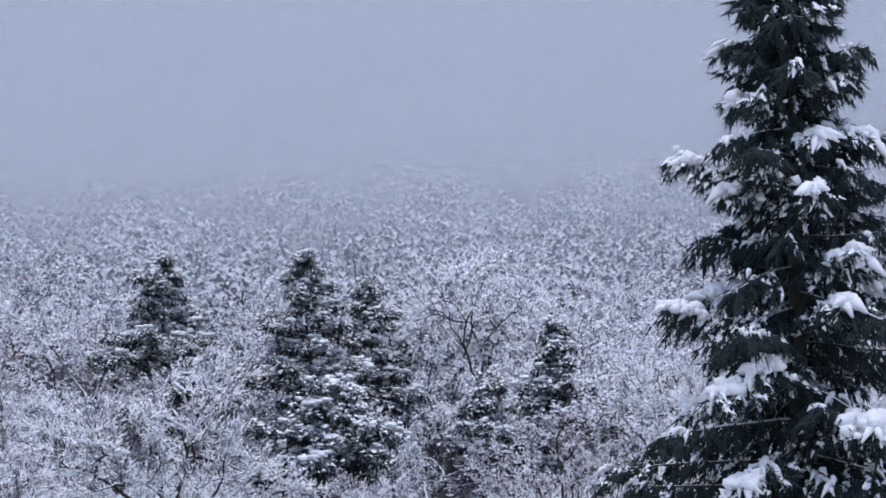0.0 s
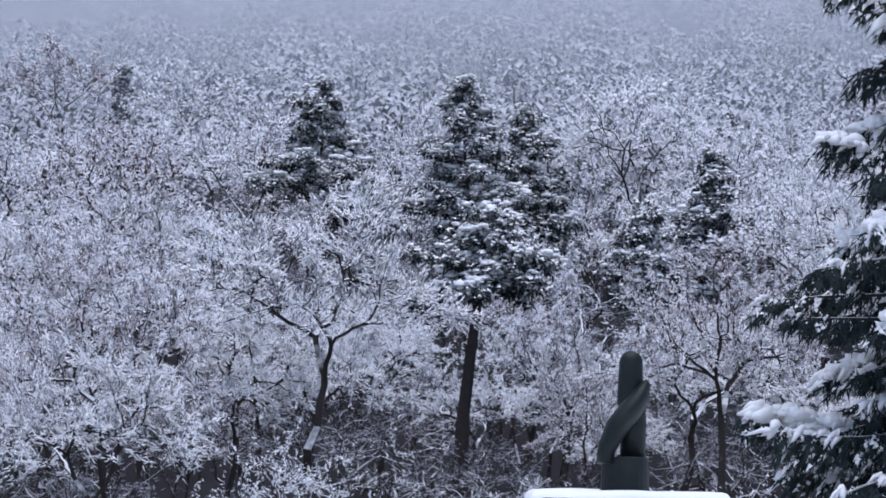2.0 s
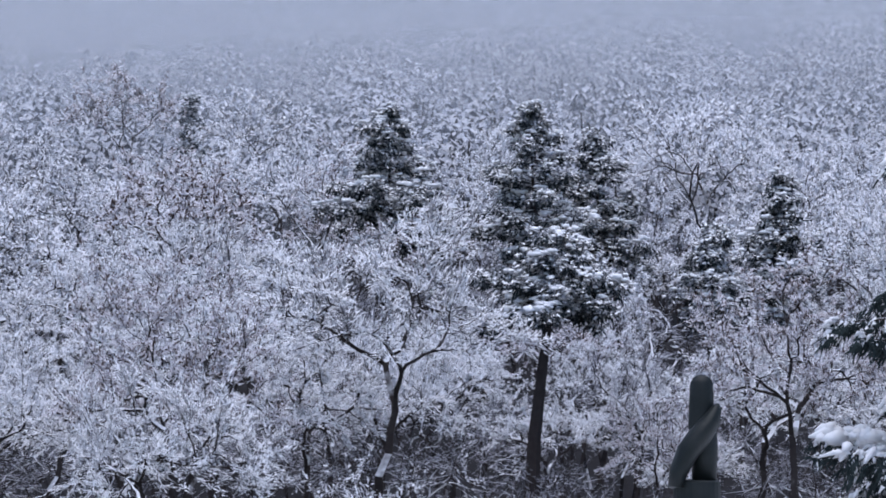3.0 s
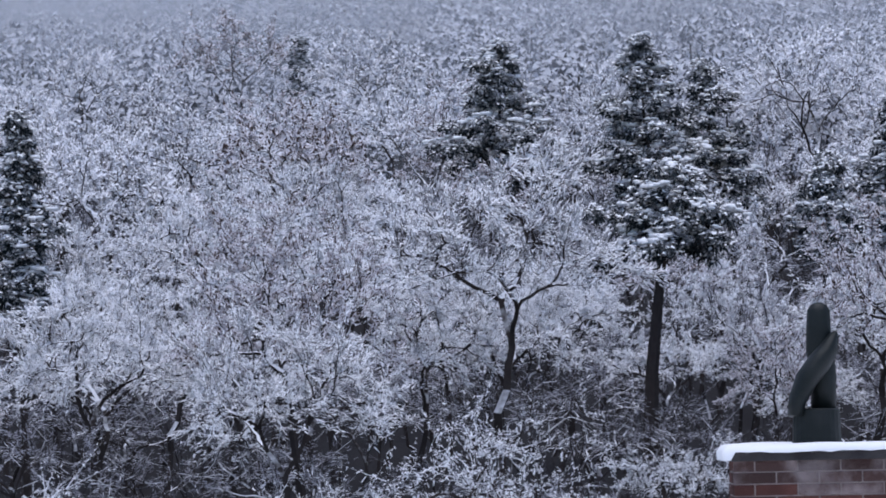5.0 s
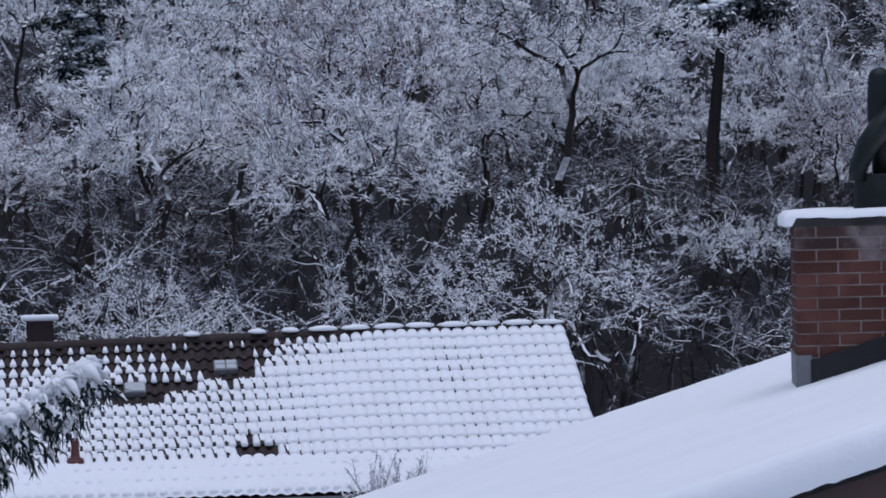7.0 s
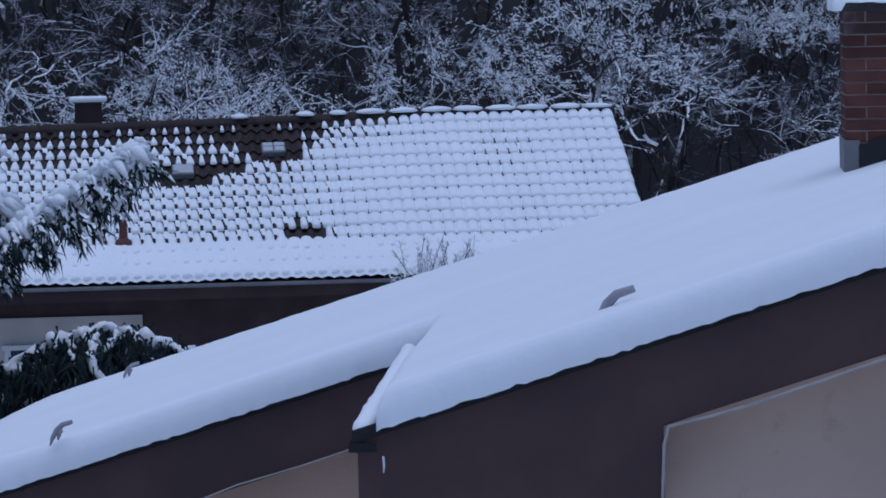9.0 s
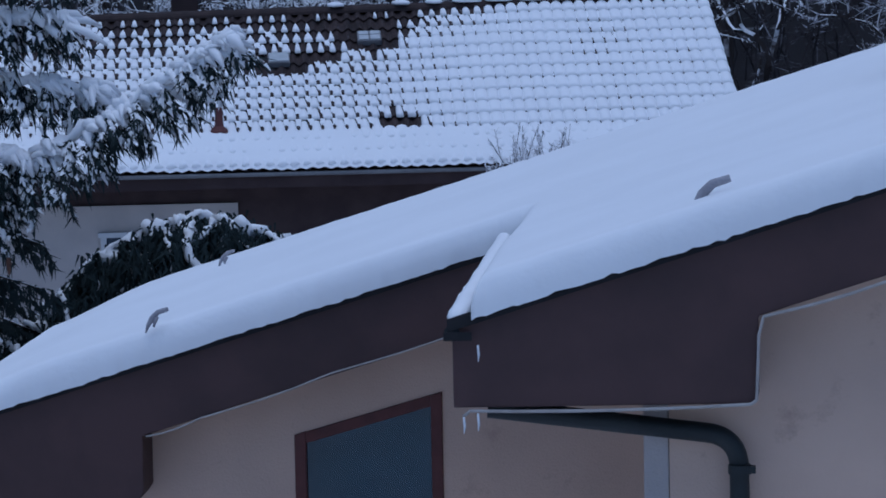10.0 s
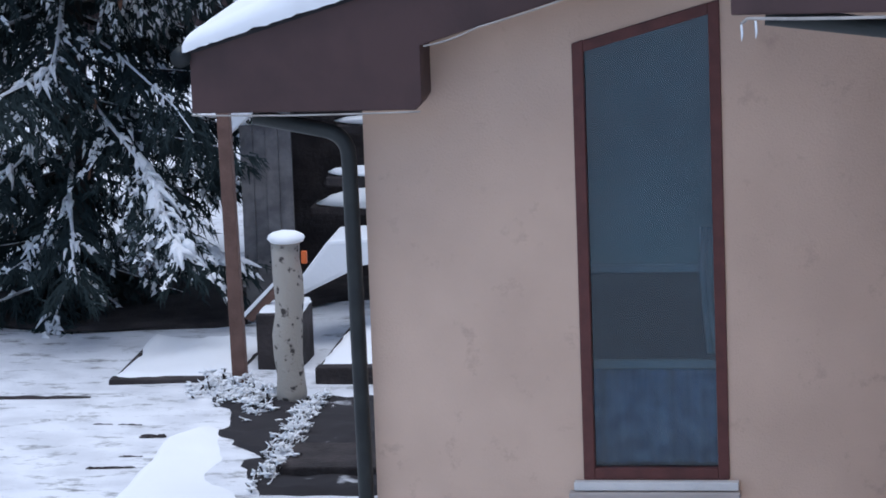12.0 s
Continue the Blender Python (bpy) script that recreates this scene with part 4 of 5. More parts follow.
# ---- garden beside the house ----
def garden():
    gy = 28.3
    b = Build()
    b.prism([(-5.79, -0.2), (-5.685, -0.2), (-5.735, 2.2), (-5.825, 2.2)], gy, gy + 0.1)
    tagged(part("timber_post", b, BROWNPOST, bevel=0.01), "brown stained square timber post", "post")
    # cut birch post with a cap of snow
    b = Build()
    pts = [(-5.275 + 0.012 * math.sin(k * 1.3) + 0.02 * k / 9, 27.8, -0.05 + 1.24 * k / 9) for k in range(10)]
    b.tube(pts, [0.105 + 0.006 * math.sin(k * 2.1) for k in range(10)], 16)
    tagged(part("log_post", b, BIRCH, smooth=True), "pale flecked log post standing in the garden", "post")
    b = Build()
    b.blob((-5.255, 27.8, 1.205), (0.135, 0.13, 0.055), seed=2, rough=0.15, rings=8, segs=18, flat=0.4)
    tagged(part("post_snow", b, SNOW, smooth=True), "small round cap of snow on the log post", "snow")
    tagged(part("tag", boxed(-5.145, -5.105, 27.74, 27.78, 1.03, 1.12), ORANGE, bevel=0.008), "small orange tag fixed to the log post", "tag")
    # plank shed
    shed = thing("shed", "weathered grey plank shed with snow on its roof", "shed")
    for i in range(4):
        x = -6.12 + 0.10 * i
        t = 1.56 + 0.10 * i
        part("plank", boxed(x, x + 0.099, 30.6 + 0.012 * (i % 2), 30.64 + 0.012 * (i % 2), -0.2, t), GREYWOOD, shed, bevel=0.006)
    # near-black sheet put in for the shade inside the shed
    part("back_wall", boxed(-6.1, -3.6, 32.4, 32.5, -0.2, 2.4), SOIL, shed, "dark sheet standing for the shade inside the shed")
    b = Build()
    b.prism([(-6.25, 1.44), (-5.70, 1.93), (-5.70, 2.10), (-6.25, 1.60)], 30.45, 32.5)
    part("roof", b, SNOW, shed, "sloping snow-covered roof edge", bevel=0.02)
    b = Build()
    b.prism([(-5.4, 1.62), (-3.6, 1.86), (-3.6, 2.6), (-5.4, 2.36)], 32.9, 33.0)
    part("gable", b, SNOW, shed, "snowy roof behind")
    # open stair with snow on its treads
    stair = thing("garden_stair", "dark timber garden stair with snow on every tread", "stairs")
    for k, (x0, x1, y, z, th) in enumerate(((-5.42, -4.4, 30.4, 1.20, 0.05), (-5.66, -4.4, 31.0, 0.86, 0.11), (-5.50, -4.4, 31.4, 1.44, 0.05), (-5.58, -4.4, 31.6, 1.70, 0.06))):
        tr = part("tread", boxed(x0, x1, y, y + 0.34, z - 0.09, z - 0.02), SOIL, stair, bevel=0.01)
        b = Build()
        b.blob(((x0 + x1) / 2, y + 0.15, z), ((x1 - x0) / 2, 0.19, th), seed=k, rough=0.25, rings=6, segs=22, flat=0.3)
        part("snow", b, SNOW, tr, smooth=True)
    b = Build()
    b.prism([(-5.55, 0.38), (-5.05, 0.62), (-4.4, 0.74), (-4.4, 0.86), (-5.3, 0.82), (-5.55, 0.50)], 29.7, 30.3)
    part("landing", b, SNOW, stair, "snow-covered landing", bevel=0.03)
    b = Build()
    b.prism([(-5.86, 0.33), (-5.80, 0.30), (-5.42, 0.70), (-5.45, 0.75)], 29.2, 29.26)
    rail = part("handrail", b, BROWNPOST, stair, bevel=0.008)
    b = Build()
    b.prism([(-5.865, 0.335), (-5.455, 0.755), (-5.45, 0.785), (-5.87, 0.37)], 29.19, 29.27)
    part("snow", b, SNOW, rail)
    # raised beds edged with sleepers
    def bed(x0, x1, y0, y1, z0, z1, snow, lab):
        t = thing("raised_bed", lab, "planter")
        part("sleeper", boxed(x0, x1, y0, y0 + 0.14, z0, z1), SOIL, t, "dark wet timber sleeper", bevel=0.015)
        part("soil", boxed(x0, x1, y0 + 0.142, y1, z0, z1 - 0.03), SOIL, t)
        if snow:
            b = Build()
            n, m = 30, 12
            vs = []
            for j in range(m + 1):
                for i in range(n + 1):
                    x, y = x0 + (x1 - x0) * i / n, y0 + 0.03 + (y1 - y0 - 0.03) * j / m
                    e = min(i, n - i, 2 * j, 3)
                    vs.append((x, y, z1 - 0.04 + 0.045 * min(1, e / 2) + 0.05 * noise.noise(Vector((x * 2.4, y * 2.4, 3))) + 0.02 * noise.noise(Vector((x * 9, y * 9, 3)))))
            b.add(vs, [(j * (n + 1) + i, j * (n + 1) + i + 1, (j + 1) * (n + 1) + i + 1, (j + 1) * (n + 1) + i) for j in range(m) for i in range(n)])
            part("snow", b, SNOW, t, smooth=True)
    bed(-6.75, -5.83, 28.45, 29.9, -0.1, 0.035, True, "snow-covered bed edged with a dark sleeper")
    bed(-5.72, -5.40, 28.9, 29.5, -0.1, 0.42, True, "dark timber box with snow on top")
    bed(-5.20, -4.2, 28.4, 30.2, -0.1, 0.13, True, "snow-covered bed edged with a dark sleeper")
    bed(-4.98, -4.15, 25.6, 26.4, -0.1, 0.09, False, "bare dark bed edged with a sleeper")
    # bare soil strip with tufts of snowy stems
    b = Build()
    n = 40
    vs = []
    for j in range(n + 1):
        for i in range(n + 1):
            v, u = j / n, i / n
            y = 25.0 + 3.1 * v
            left = -4.98 - 0.31 * (y - 25.0)
            x = left + (-4.15 - left) * u + (0.22 * noise.noise(Vector((u * 3, v * 6, 1))) + 0.12 * noise.noise(Vector((u * 9, v * 19, 1)))) * (1 - 0.7 * u)
            e = min(i, n - i, j, n - j)
            vs.append((x, y, 0.02 + (0.02 if e > 2 else -0.06) + 0.03 * noise.noise(Vector((x * 6, y * 6, 0)))))
    b.add(vs, [(j * (n + 1) + i, j * (n + 1) + i + 1, (j + 1) * (n + 1) + i + 1, (j + 1) * (n + 1) + i) for j in range(n) for i in range(n)])
    tagged(part("soil_bed", b, SOILSNOW, smooth=True), "dark bare soil bed with scattered snow", "soil bed")
    # thicker snow on the lawn's corner, and edging boards that show through the snow
    b = Build()
    n = 30
    vs = []
    for j in range(n + 1):
        for i in range(n + 1):
            v, u = j / n, i / n
            y = 24.0 + 3.1 * v
            left = -5.93 + 0.10 * (v - 0.5) - 0.05 * v + 0.28 * max(0, v - 0.85) / 0.15 + 0.03 * noise.noise(Vector((v * 7, 2, 0)))
            right = -4.75 - 0.27 * (y - 24.0) - 0.05
            x = left + (right - left) * u
            e = min(i, 2 * (n - i), 2 * (n - j), 4) / 4
            vs.append((x, y, -0.02 + 0.085 * e * (2 - e) * (1 - 0.75 * u) + 0.012 * noise.noise(Vector((x * 3, y * 3, 5)))))
    b.add(vs, [(j * (n + 1) + i, j * (n + 1) + i + 1, (j + 1) * (n + 1) + i + 1, (j + 1) * (n + 1) + i) for j in range(n) for i in range(n)])
    tagged(part("snow_drift", b, SNOW, smooth=True), "thick smooth snow lying on the lawn corner", "snow")
    for x0, x1, y, top, tilt in ((-7.75, -6.78, 28.0, 0.030, 0.0), (-6.34, -5.99, 25.92, 0.022, 1.5), (-6.19, -6.0, 26.24, 0.018, -2), (-6.16, -5.97, 26.8, 0.03, 2), (-6.95, -6.75, 27.3, 0.012, 1), (-6.6, -6.2, 27.2, 0.012, -1)):
        b = Build()
        n = 12
        b.tube([(x0 + (x1 - x0) * k / n, y + math.tan(radians(tilt)) * (x1 - x0) * k / n + 0.012 * noise.noise(Vector((k * 0.9, y, 0))), top - 0.03 + 0.012 * noise.noise(Vector((k * 0.7, y, 4)))) for k in range(n + 1)], [0.008] + [0.021] * (n - 1) + [0.008], 6)
        tagged(part("edging_board", b, SOIL), "dark edging board showing through the snow", "garden edging", group="edging boards")
    rng = np.random.default_rng(3)
    b, w = Build(), Build()
    for k in range(460):
        q = rng.random()
        if k < 240:
            x, y = -5.95 + 0.55 * q + rng.normal(0, 0.07), 28.25 - 1.0 * q * rng.random() + rng.normal(0, 0.12)
        else:
            x, y = -5.08 + 0.06 * q + rng.normal(0, 0.04), 27.75 - 2.4 * q + rng.normal(0, 0.08)
        z = 0.015 + abs(rng.normal(0.015, 0.035))
        w.tube([(x, y, 0), (x + rng.normal(0, 0.03), y, z)], 0.006, 4)
        r = rng.uniform(0.008, 0.026)
        for _ in range(4):
            s = r * rng.uniform(0.45, 1.0)
            c = np.array((x, y, z)) + rng.normal(0, 0.9 * r, 3) * np.array([1, 1, 0.5])
            b.blob(c, (s * rng.uniform(0.8, 1.9), s, s * 0.7), seed=rng.uniform(0, 9), rough=1.3, rings=3, segs=6, flat=0.3)
        for _ in range(2):
            a = rng.uniform(0, 6.28)
            e = (x + 0.045 * math.cos(a), y + 0.045 * math.sin(a), z + rng.uniform(-0.01, 0.05))
            b.tube([(x, y, z + 0.004), e], [0.006, 0.003], 4)
    t = thing("low_plants", "low withered plants with clots of snow", "plants", kind="stuff")
    tagged(part("stems", w, SOIL, t), kind="stuff")
    tagged(part("snow", b, SNOW, t, smooth=True), kind="stuff")


b = Build()
b.blob((-7.5, 31.7, 0.0), (2.3, 1.4, 0.05), seed=3, rough=0.3, rings=10, segs=40, flat=0.5)
tagged(part("needle_litter", b, SOIL, smooth=True), "dark needle litter under the spruce", "litter")
SOILSNOW = snowed("soil_with_snow", (0.022, 0.02, 0.022), low=1.12, high=1.24, patch=3.2, amount=0.9)
garden()


# ---- trees ----
rng = np.random.default_rng(7)


def limbs(rng, start, direction, length, r0, segs, wander, lift):
    """A wandering limb: its points and radii."""
    p, d = np.array(start, float), np.array(direction, float)
    pts, rad = [p.copy()], [r0]
    for i in range(segs):
        d = d + rng.normal(0, wander, 3) + np.array([0, 0, lift])
        d /= np.linalg.norm(d)
        p = p + d * length / segs
        pts.append(p.copy())
        rad.append(r0 * (1 - 0.75 * (i + 1) / segs))
    return np.array(pts), rad


def along(pts, u):
    k = u * (len(pts) - 1)
    i = min(int(k), len(pts) - 2)
    return pts[i] + (pts[i + 1] - pts[i]) * (k - i), pts[i + 1] - pts[i]


def frosted_tree(seed, height, rad, depth, n_tip=190, n_twig=26, twig_len=0.11, twig_rad=0.02, crook=0.25, droop=0.0, lobes=0.3, fork=0.4, sides=(6, 3), trunk_r=0.0085, combed=0.45, thin=1.0):
    """Bare broadleaf tree: a trunk that forks again and again towards a lobed crown, every tip furred with frost."""
    rng = np.random.default_rng(seed)
    wood, fine = Build(), Build()
    mid = np.array([rng.normal(0, 0.15), rng.normal(0, 0.15), height - depth])
    tips = []
    while len(tips) < n_tip:
        d = rng.normal(0, 1, 3)
        d /= np.linalg.norm(d)
        if d[2] < -0.25:
            continue
        r = (1 + lobes * 2.0 * noise.noise(Vector(d * 1.8) + Vector((seed * 3.7, 0, 0)))) * (rng.uniform(0.82, 1.04) if rng.random() < 0.72 else rng.uniform(0.45, 0.82))
        tips.append(mid + d * np.array([rad, rad, depth]) * r)
    tips = np.array(tips)
    twigs, at, dirs = [[], [], []], [], []

    def frost(a, c, d, m):
        q = (c - mid) / np.array([rad, rad, depth])        # snow settles on the outer, upper shell of a crown
        m = max(2, int(m * smoothstep(0.34, 0.92, float(np.linalg.norm(q)) * 0.55 + 0.6 * q[2] + 0.2)))
        t = rng.random((m, 1))
        k = (c - a) * t + a + rng.normal(0, 0.42 * twig_len, (m, 3)) * (0.4 + 0.6 * t)
        g = d * combed + rng.normal(0, 0.8 - 0.4 * combed, (m, 3)) + np.array([0, 0, 0.22 - droop])
        at.append(k)
        dirs.append(g / np.linalg.norm(g, axis=1, keepdims=True))

    def grow(p, d, idx):
        n = len(idx)
        c = tips[idx].mean(0)
        q = c if n == 1 else p + (c - p) * rng.uniform(0.34, 0.5)
        ln = np.linalg.norm(q - p) + 1e-6
        if n > 1:
            q = q + rng.normal(0, 0.2 * crook, 3) * ln
        e = (q - p) / ln
        if n <= 2:
            twigs[0].append(p)
            twigs[1].append(q)
            twigs[2].append(0.007 + 0.004 * n)
            frost(p, q, e, n_twig if n == 1 else n_twig // 2)
        else:
            r0, r1 = (thin * 0.0058 * k ** 0.5 + 0.004 for k in (n, n * 0.55))
            m1 = p + d * ln * 0.33 + rng.normal(0, crook * 0.22, 3) * ln
            m2 = q - e * ln * 0.3 + rng.normal(0, crook * 0.22, 3) * ln
            run = [p * (1 - t) ** 3 + m1 * 3 * t * (1 - t) ** 2 + m2 * 3 * t * t * (1 - t) + q * t ** 3 for t in ((0, 0.25, 0.5, 0.75, 1) if n > 12 else (0, 0.33, 0.67, 1) if n > 6 or crook > 0.45 else (0, 0.5, 1))]
            for w in range(1, len(run) - 1):
                run[w] = run[w] + rng.normal(0, crook * 0.07, 3) * ln
            wood.tube(run, np.linspace(r0, r1, len(run)), sides[1] if n > 12 else 3, caps=False)
            if n < 7:
                frost(m1, q, e, n_twig // 2)
            e = q - run[-2]
            e = e / (np.linalg.norm(e) + 1e-6)
        if n == 1:
            return
        pts = tips[idx] - q
        axes = rng.normal(0, 1, (4, 3))
        axes /= np.linalg.norm(axes, axis=1, keepdims=True)
        spread = (pts @ axes.T).std(0)
        order = np.argsort(pts @ axes[int(np.argmax(spread))])
        k = max(1, min(n - 1, int(round(n * rng.uniform(0.3, 0.7)))))
        for part_ in (order[:k], order[k:]):
            grow(q, e, idx[part_])

    foot = np.array([rng.normal(0, 0.3), rng.normal(0, 0.3), -0.3])
    top = np.array([mid[0] * 0.5, mid[1] * 0.5, height * fork])
    bow = rng.normal(0, crook * 0.5, (2, 3)) * np.array([1, 1, 0])
    wood.tube([foot, foot + (top - foot) * 0.35 + bow[0], foot + (top - foot) * 0.7 + bow[1], top], [trunk_r * height * 1.25, trunk_r * height, trunk_r * height * 0.92, trunk_r * height * 0.85], sides[0], caps=False)
    grow(top, np.array([0, 0, 1.0]), np.arange(n_tip))
    wood.spikes(twigs[0], twigs[1], twigs[2])
    at, dirs = np.concatenate(at), np.concatenate(dirs)
    fine.tents(at, at + dirs * twig_len * rng.uniform(0.45, 1.3, (len(at), 1)), twig_rad * rng.uniform(0.6, 1.35, len(at)))
    return wood, fine


def plant(kind_name, wood_me, crown_me, m, label, category, group, crown_name="crown", snow_me=None):
    t = thing(kind_name, label, category, group)
    for nm, me in (("trunk", wood_me), (crown_name, crown_me), ("snow", snow_me)):
        if me is not None:
            o = new(nm, me)
            o.parent = t
            if nm == "snow":
                tagged(o, kind="stuff")
    t.matrix_basis = m
    return t


NEAR_KINDS = []
for k, (hgt, rad, dep, crook, droop, lobes, mat) in enumerate([
        (8.8, 2.6, 2.3, 0.28, 0.0, 0.35, TWIG), (9.4, 2.2, 2.5, 0.22, 0.0, 0.3, TWIG), (8.2, 2.8, 1.9, 0.36, 0.1, 0.4, TWIG),
        (9.6, 2.4, 2.7, 0.2, 0.0, 0.35, TWIG), (7.8, 2.6, 1.8, 0.4, 0.35, 0.45, TWIG), (8.8, 2.2, 2.4, 0.25, 0.0, 0.3, RUSSET)]):
    wood, fine = frosted_tree(100 + k, hgt, rad, dep, n_tip=290, n_twig=25, twig_len=0.15 if k in (0, 1, 3) else 0.115, twig_rad=0.0185 if k in (0, 1, 3) else 0.0225, combed=0.9 if k in (0, 1, 3) else 0.5, crook=crook, droop=droop, lobes=lobes)
    NEAR_KINDS.append((wood.mesh("trunk", BARK), fine.mesh("crown", mat)))
EDGE_KINDS = []
for k in range(3):          # gnarled, thinly twigged trees along the wood's edge
    wood, fine = frosted_tree(150 + k, 5.2 + 0.4 * k, 1.9, 1.8, n_tip=130, n_twig=14, thin=0.8, crook=0.5, droop=0.3 * k, lobes=0.5, fork=0.24, twig_len=0.075, twig_rad=0.0125, trunk_r=0.012)
    EDGE_KINDS.append((wood.mesh("trunk", BARK), fine.mesh("crown", TWIG)))
SHADE_KINDS = []
for k in range(3):          # low growth under the canopy
    wood, fine = frosted_tree(180 + k, 3.6 + 0.5 * k, 1.5, 1.2, n_tip=80, n_twig=9, crook=0.4, droop=0.15 * k, lobes=0.5, fork=0.25, twig_len=0.13, twig_rad=0.013)
    SHADE_KINDS.append([(np.array(q.v), q.f) for q in (wood, fine)])
MID_KINDS = []
for k in range(6):
    wood, fine = frosted_tree(200 + k, 7.6 + 0.4 * k, 2.1 + 0.15 * (k % 3), 2.0, n_tip=110, n_twig=14, twig_len=0.18, twig_rad=0.043, crook=0.25, lobes=0.4, sides=(5, 3))
    MID_KINDS.append((wood.mesh("trunk", BARK), fine.mesh("crown", RUSSET if k == 4 else FROST)))

spots = []


def free(x, y, gap):
    for a, c, g in spots:
        if (a - x) ** 2 + (c - y) ** 2 < (0.5 * (gap + g)) ** 2:
            return False
    spots.append((x, y, gap))
    return True


# pines standing clear above the broadleaf canopy: bearing, elevation of the tip, distance, crown depth, width
def polar(az, el, dist):
    a, e = radians(az), radians(el)
    return Vector((dist * math.tan(a), dist, EYE + dist * math.tan(e) / math.cos(a)))


def pine(seed, height, width, bare=0.4, thick=0.13):
    """A pine of uneven tiers: dark needle clumps along each bough, with clotted snow lying on them."""
    rng = np.random.default_rng(seed)
    wood, fine, snow = Build(), Build(), Build()
    trunk, tr = limbs(rng, (0, 0, -0.5), (0, 0, 1), height + 0.3, thick, 8, 0.03, 0.1)
    wood.tube(trunk, tr, 7, caps=False)
    half = width * 0.62
    n = 58
    for k in range(n):
        f = (k + 0.6 * rng.random()) / n
        p, _ = along(trunk, bare + (0.985 - bare) * f)
        az = k * 2.399 + rng.normal(0, 0.35)
        reach = half * min(1.0, ((1.0 - f) / 0.8) ** 0.85 + 0.06) * rng.uniform(0.45, 1.25)
        lp, lr = limbs(rng, p, (math.cos(az), math.sin(az), rng.uniform(-0.25, 0.35)), reach, 0.03, 4, 0.10, -0.03)
        wood.tube(lp, lr, 4, caps=False)
        clumps = max(2, int(round(reach * 2.4)))
        laden = rng.uniform(0.3, 1.0)
        for q in range(clumps):
            c, d = along(lp, 0.3 + 0.7 * (q + 0.5) / clumps)
            size = (0.30 + 0.16 * rng.random()) * (0.7 + 0.3 * (1 - f)) * min(1.15, 0.55 + 0.3 * half)
            c = c + rng.normal(0, 0.12, 3) * np.array([1, 1, 0.9])
            m = 60
            o = rng.normal(0, 1, (m, 3))
            o /= np.linalg.norm(o, axis=1, keepdims=True)
            at = c + o * np.array([size, size, size * 0.7]) * rng.uniform(0.2, 0.85, (m, 1))
            g = o * np.array([0.8, 0.8, 0.4]) + rng.normal(0, 0.3, (m, 3)) + np.array([0, 0, -0.5])
            g /= np.linalg.norm(g, axis=1, keepdims=True)
            fine.tents(at, at + g * rng.uniform(0.12, 0.28, (m, 1)), 0.034)
            if rng.random() < laden:
                for _ in range(rng.integers(2, 6)):
                    w = size * rng.uniform(0.2, 0.42)
                    a, rr = rng.uniform(0, 6.28), size * rng.uniform(0.1, 0.95)
                    snow.blob((c[0] + rr * math.cos(a), c[1] + rr * math.sin(a), c[2] + size * 0.66 - 0.35 * rr * rr / size + rng.normal(0, 0.02)), (w * rng.uniform(0.9, 1.5), w, w * 0.55), seed=rng.uniform(0, 9), rough=0.9, rings=4, segs=7, flat=0.35)
            m = 24                                            # loose crumbs of snow between the needles
            at = c + rng.normal(0, 0.55, (m, 3)) * np.array([size, size, size * 0.5])
            g = rng.normal(0, 1, (m, 3)) * np.array([1, 1, 0.3]) + np.array([0, 0, -0.2])
            snow.tents(at, at + g / np.linalg.norm(g, axis=1, keepdims=True) * rng.uniform(0.08, 0.2, (m, 1)), 0.04)
    return wood.mesh("trunk", BARK), fine.mesh("needles", PINE), snow.mesh("snow", SNOW, True)


for s, (az, el, dist, hgt, wid) in enumerate([(-0.42, 5.36, 150, 9.0, 4.1), (1.58, 5.45, 148, 10.5, 4.0), (2.43, 5.08, 150, 9.0, 3.6), (4.76, 4.45, 140, 8.5, 3.0),
                                              (-3.33, 5.48, 205, 9.0, 1.4), (-7.15, 4.6, 104, 9.0, 1.9), (1.45, 3.7, 100, 3.4, 2.6), (4.0, 3.75, 124, 5.0, 1.8)]):
    tip = polar(az, el, dist)
    tall = tip.z - hill(tip.x, tip.y) + 0.1                   # rooted in the slope, with a crown of the given depth
    me = pine(300 + s, tall, wid, 1 - 0.6 * hgt / tall, 0.26 if dist == 100 else 0.13)
    plant("pine_tree", *me[:2], pose(tip.x, tip.y, tip.z - tall, 0, 0, 40 * s), "dark pine with pads of snow on its boughs", "pine tree", "pines on the slope", "needles", me[2])
    spots.append((tip.x, tip.y, 3.0))

